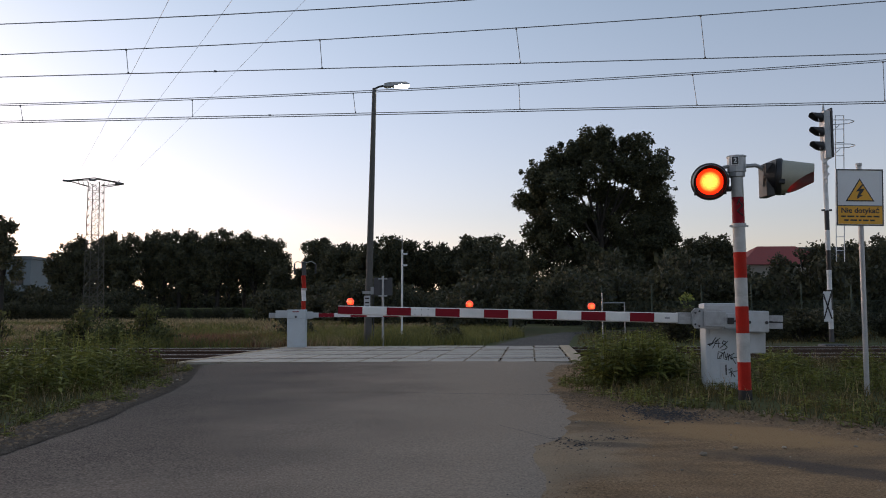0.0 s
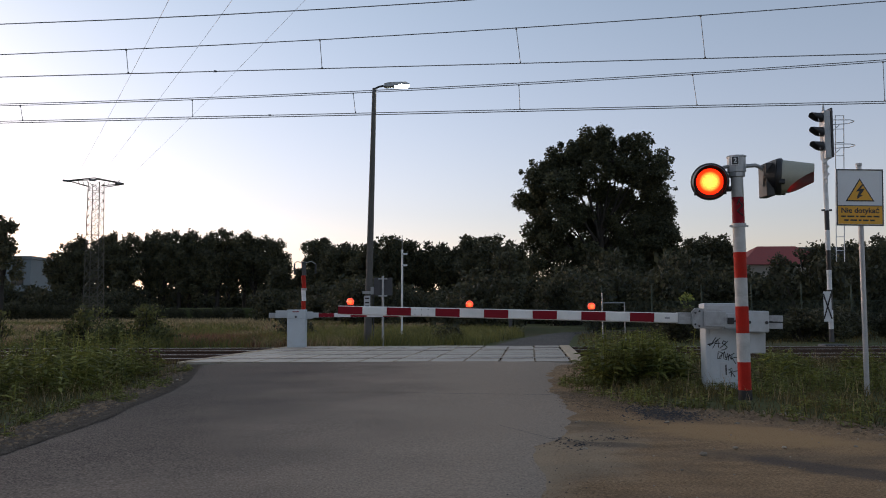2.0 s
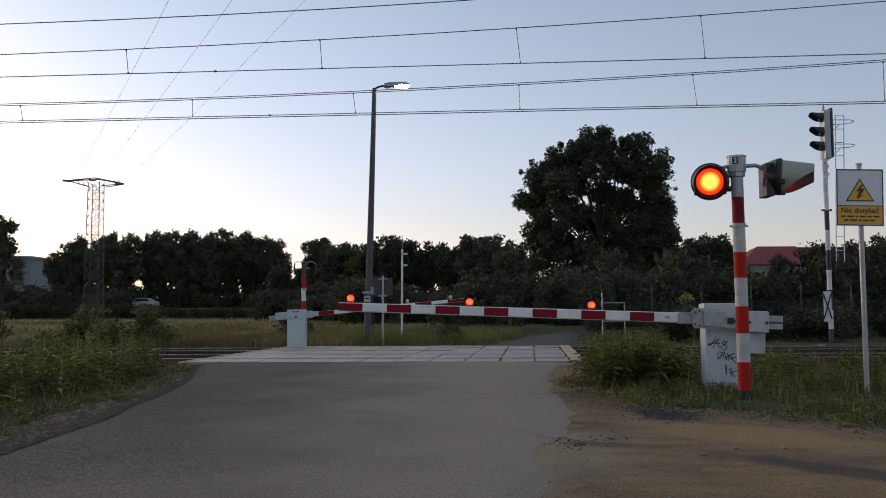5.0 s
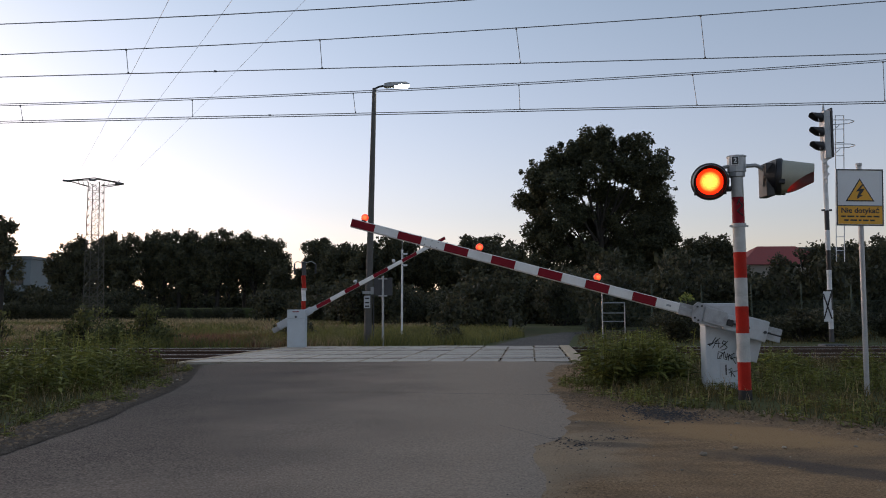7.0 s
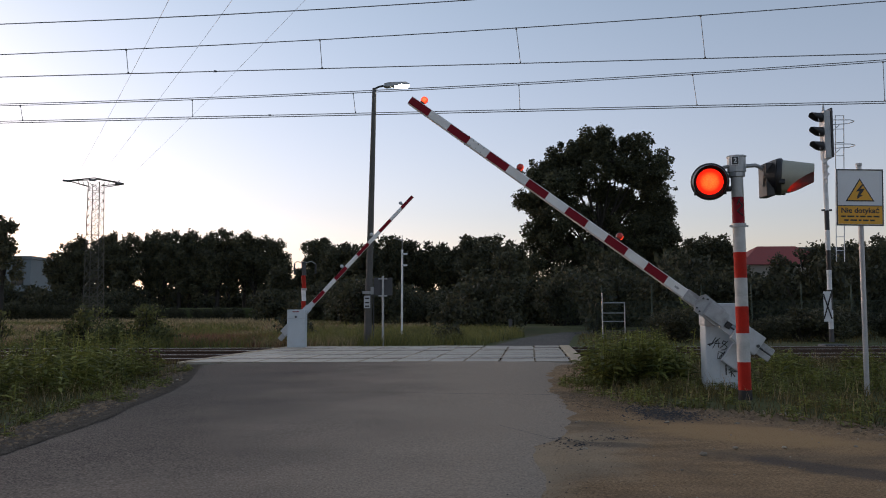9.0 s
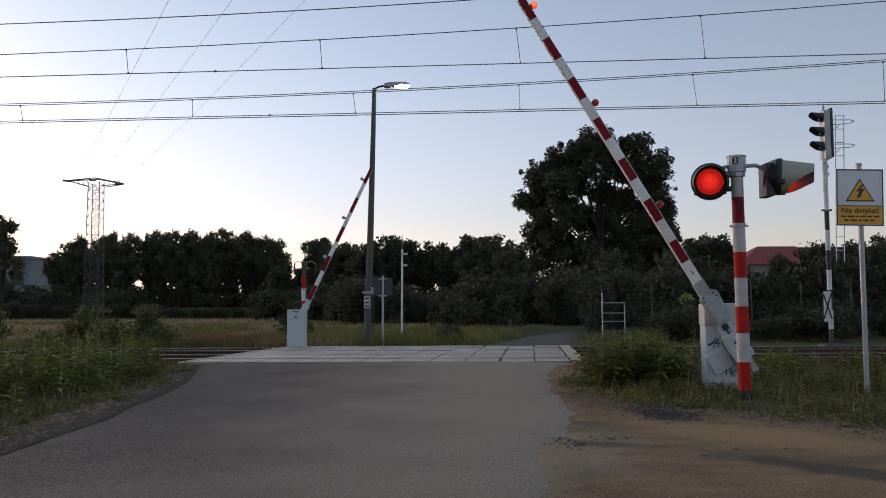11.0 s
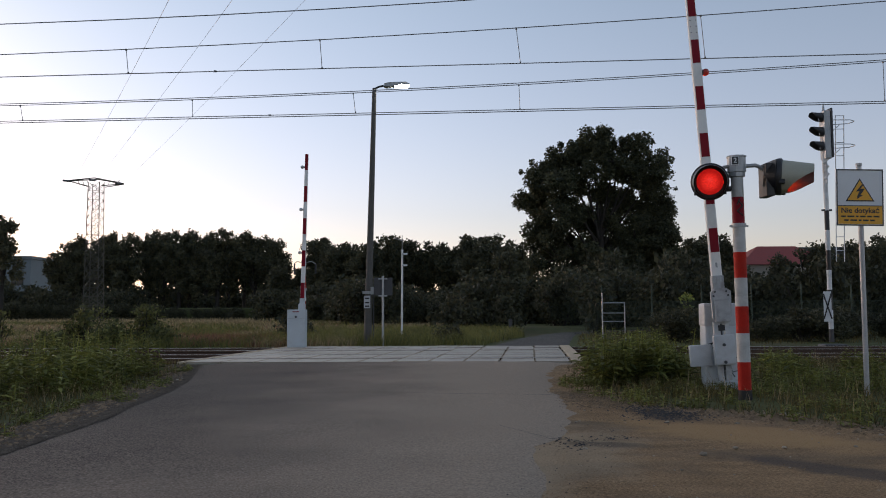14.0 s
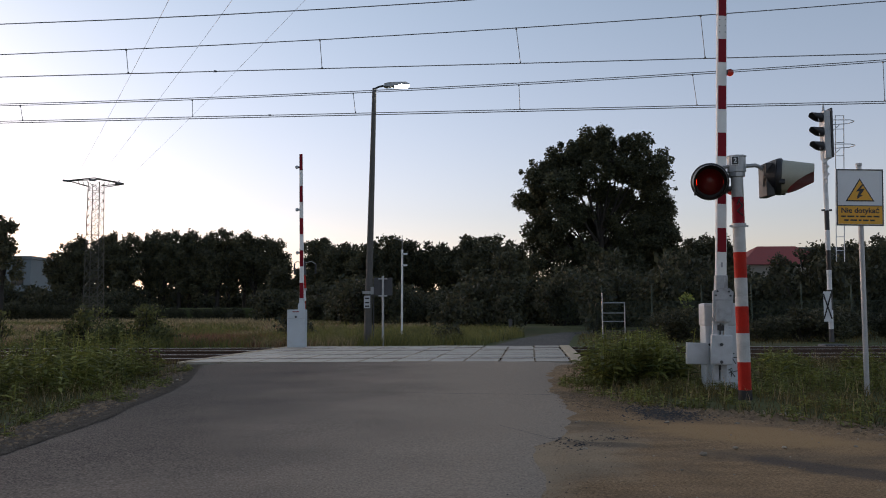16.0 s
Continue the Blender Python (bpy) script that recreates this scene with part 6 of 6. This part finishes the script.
def chips(name, pts, size, rng, material, label, category, tall=(0.2, 0.55)):
    """Loose crumbs: low flattened tetrahedra."""
    n = len(pts)
    r = size * rng.uniform(0.3, 1.0, n) ** 1.5
    vs = []
    a0 = rng.uniform(0, 2 * math.pi, n)
    for k in range(3):
        a = a0 + k * 2.094 + rng.normal(size=n) * 0.25
        vs.append(np.stack([pts[:, 0] + r * np.cos(a), pts[:, 1] + r * np.sin(a), pts[:, 2] - 0.002], 1))
    vs.append(np.stack([pts[:, 0], pts[:, 1], pts[:, 2] + r * rng.uniform(*tall, n)], 1))
    v = np.stack(vs, 1).reshape(-1, 3)
    i = np.arange(n)[:, None] * 4
    f = np.concatenate([i + np.array([[0, 1, 3]]), i + np.array([[1, 2, 3]]), i + np.array([[2, 0, 3]])], 0)
    return raw(name, v, f, material, label=label, category=category, kind="stuff")


def loose_ground():
    rng = np.random.default_rng(77)
    y = rng.uniform(5.0, 16.0, 15000)
    x = np.array([lerp_table(b, LEFT_EDGE) for b in y]) - np.abs(rng.normal(size=len(y))) * 0.3 + 0.08
    chips("shoulder_gravel", np.stack([x, y, np.full(len(y), -0.012)], 1), 0.03, rng, GRAVEL, "dark gravel along the road's crumbling edge", "gravel")
    y = rng.uniform(3.4, 10.4, 2500)
    x = np.array([lerp_table(b, RIGHT_EDGE) for b in y]) + np.abs(rng.normal(size=len(y))) * 0.25
    chips("edge_crumbs", np.stack([x, y, np.full(len(y), 0.012)], 1), 0.013, rng, DIRT, "sandy crumbs along the road's broken edge", "gravel", tall=(0.08, 0.2))
    y = rng.uniform(3.4, 10.4, 250)
    x = np.array([lerp_table(b, RIGHT_EDGE) for b in y]) + rng.normal(size=len(y)) * 0.2 + 0.08
    chips("asphalt_crumbs", np.stack([x, y, np.full(len(y), 0.0)], 1), 0.011, rng, ASPHALT_PATCH, "dark asphalt crumbs along the road's broken edge", "gravel")
    t = rng.random(5000)
    y = 6.0 + 4.2 * t
    x = np.array([lerp_table(b, DIRT_EDGE) for b in y]) + rng.normal(size=len(y)) * 0.26 + 0.05
    chips("soil_clods", np.stack([x, y, np.full(len(y), -0.012)], 1), 0.022, rng, CLOD, "crumbling soil clods at the edge of the grass", "soil")
    for cx, cy, sx, sy, n in ((2.06, 8.0, 0.17, 0.32, 700), (0.9, 6.15, 0.09, 0.16, 60), (1.3, 6.45, 0.18, 0.05, 35)):
        pts = np.stack([rng.normal(cx, sx, n), rng.normal(cy, sy, n), np.full(n, -0.006)], 1)
        chips("tar_crumbs", pts, 0.022, rng, ASPHALT_PATCH, "dark crumbled remnant of asphalt in the dirt", "gravel")
    y = rng.uniform(5.2, 15.0, 2200)
    x = np.array([lerp_table(b, LEFT_EDGE) for b in y]) - rng.random(len(y)) ** 0.7 * 0.5
    chips("shoulder_clods", np.stack([x, y, np.full(len(y), -0.015)], 1), 0.06, rng, CLOD, "crumbled soil lying along the shoulder", "soil", tall=(0.2, 0.5))
    y = rng.uniform(6.2, 8.3, 900)
    x = np.array([lerp_table(b, DIRT_EDGE) for b in y]) + rng.normal(size=len(y)) * 0.17 + 0.08
    chips("soil_lumps", np.stack([x, y, np.full(len(y), -0.02)], 1), 0.06, rng, CLOD, "lumps of dry soil along the eroded edge of the grass", "soil", tall=(0.35, 0.8))
    x = rng.uniform(0.6, 7.0, 7000)
    y = rng.uniform(3.2, 8.4, 7000)
    ok = np.array([lerp_table(b, RIGHT_EDGE) < a < lerp_table(b, DIRT_EDGE) for a, b in zip(x, y)])
    chips("dirt_grit", np.stack([x[ok], y[ok], np.full(ok.sum(), -0.008)], 1), 0.011, rng, DIRT, "fine grit scattered on the dirt", "gravel")


def cracks():
    """Cracks and worn seams across the asphalt, as shallow dark furrows."""
    rng = random.Random(12)
    lines = [[(-1.9, 10.03), (1.28, 9.64), (1.6, 9.46)], [(0.45, 7.0), (0.78, 6.3), (1.1, 6.1)]]
    for pts in lines:
        bm = bmesh.new()
        prev = None
        for (x0, y0), (x1, y1) in zip(pts, pts[1:]):
            for i in range(25):
                f = i / 24
                x, y = x0 + (x1 - x0) * f, y0 + (y1 - y0) * f + 0.035 * noise.noise((x0 + f * 6, y0, 1))
                w = 0.006 + 0.008 * abs(noise.noise((f * 9, x0, 4)))
                xl, xr = lerp_table(y, LEFT_EDGE), lerp_table(y, RIGHT_EDGE)
                z = 0.005 + 0.012 * noise.noise((x * 0.8, y * 0.5, 5)) + 0.015 * max(0.0, 1 - (2 * (x - xl) / (xr - xl) - 1) ** 2)
                cur = (bm.verts.new((x, y - w, z)), bm.verts.new((x, y + w, z)))
                if prev:
                    bm.faces.new((prev[0], cur[0], cur[1], prev[1]))
                prev = cur
        tagged(part("road_crack", bm, ASPHALT_PATCH), label="dark crack across the worn asphalt", category="crack", kind="structure")


def flying_insect():
    """A small moth-like insect that flits across the road in the air."""
    thing = empty("flying_insect", pose(2.4, 1.6, 1.35), label="small grey insect flying above the road", category="insect")
    part("body", lathe([(0.0, -0.007), (0.0011, -0.005), (0.0014, 0.0), (0.001, 0.004), (0.0, 0.006)], 8, m=pose(0, 0, 0, 0, 90, 0)), LIGHTGREY, thing)
    for s in (-1, 1):
        part("wing", prism([(-0.003, 0.0), (0.004, 0.0), (0.007, 0.006), (0.004, 0.010), (-0.002, 0.007)], -0.0002, 0.0002, m=pose(0, 0, 0.001, 25 * s + (0 if s > 0 else 180), 0, 0)), LIGHTGREY, thing)
    return thing


INSECT_PATH = [(0.0, 2.4, 1.35), (2.0, 1.05, 1.40), (2.5, 0.30, 1.424), (2.6, 0.17, 1.442), (2.7, 0.036, 1.487), (2.8, -0.078, 1.488), (2.9, -0.151, 1.444), (3.0, -0.191, 1.444),
               (3.1, -0.242, 1.47), (3.2, -0.296, 1.492), (3.3, -0.378, 1.49), (3.5, -0.57, 1.48), (3.8, -0.92, 1.46), (16.0, -9.0, 1.9)]


def motions():
    walk(INSECT, [(t, pose(x, 1.6, z, 0, 0, 0)) for t, x, z in INSECT_PATH])
    walk(NEAR[0], [(t, pose(*NEAR[2], 0, a, 0)) for t, a in NEAR_LIFT])
    walk(FAR[0], [(t, pose(*FAR[1], 0, -a, 0)) for t, a in FAR_LIFT])
    l, r = SIGNAL[0], SIGNAL[1]
    walk(l, [(t, pose(0, 0.125, 0, 0, 0, flash_angle(t))) for t in ticks()])
    walk(r, [(t, pose(0, 0.035, 0, 0, 0, flash_angle(t, 0.5))) for t in ticks()])
    for lamp, (x, z) in zip(NEAR[1], ((-1.60, 0.118), (-3.11, 0.108))):
        walk(lamp, [(t, pose(x, 0, z, 0, 0, boom_flash_angle(t))) for t in [i / 30 for i in range(0, 481)]])
    tip = NEAR[1][2]
    walk(tip, [(0.0, pose(-4.585, 0, 0.105)), (14.7, pose(-4.585, 0, 0.105)), (14.8, pose(-4.585, 0, 0.105, 0, 0, 80)), (14.9, pose(-4.585, 0, 0.105, 0, 0, 160)), (16.0, pose(-4.585, 0, 0.105, 0, 0, 160))])
    walk(CAR, [(t, pose(-25.1 - 11.1 * (t - 3.4), 121, 1.75)) for t in (0.0, 3.0, 4.2, 9.0, 16.0)])


# ---- build ----
ground()
strip("road", LEFT_EDGE, RIGHT_EDGE, -8.0, 16.1, 0.2, ASPHALT, -0.03, 0.0, 0.11, "worn grey asphalt road leading to the crossing", "road", crown=0.015)
strip("road_far", FAR_L, FAR_R, 23.3, 46.0, 0.4, FAR_ASPHALT, -0.06, 0.0, 0.1, "worn grey asphalt road beyond the crossing", "road")
strip("dirt_apron", [(y, x - 0.5) for y, x in RIGHT_EDGE], [(y, min(x, 14) + 0.45) for y, x in DIRT_EDGE], -8.0, 15.4, 0.2, DIRT, -0.05, -0.014, 0.12, "sandy dirt turnout beside the road", "dirt")
tracks()
NEAR = near_barrier()
FAR = far_barrier()
SIGNAL = crossing_signal()
warning_sign()
rail_signal_mast()
street_lamp()
small_poles()
pylon()
power_lines()
catenary()
house()
fence()
road_bank()
CAR = far_car()
INSECT = flying_insect()
trees()
bushes()
field()
verges()
stones()
loose_ground()
cracks()
crossing_slabs()
motions()
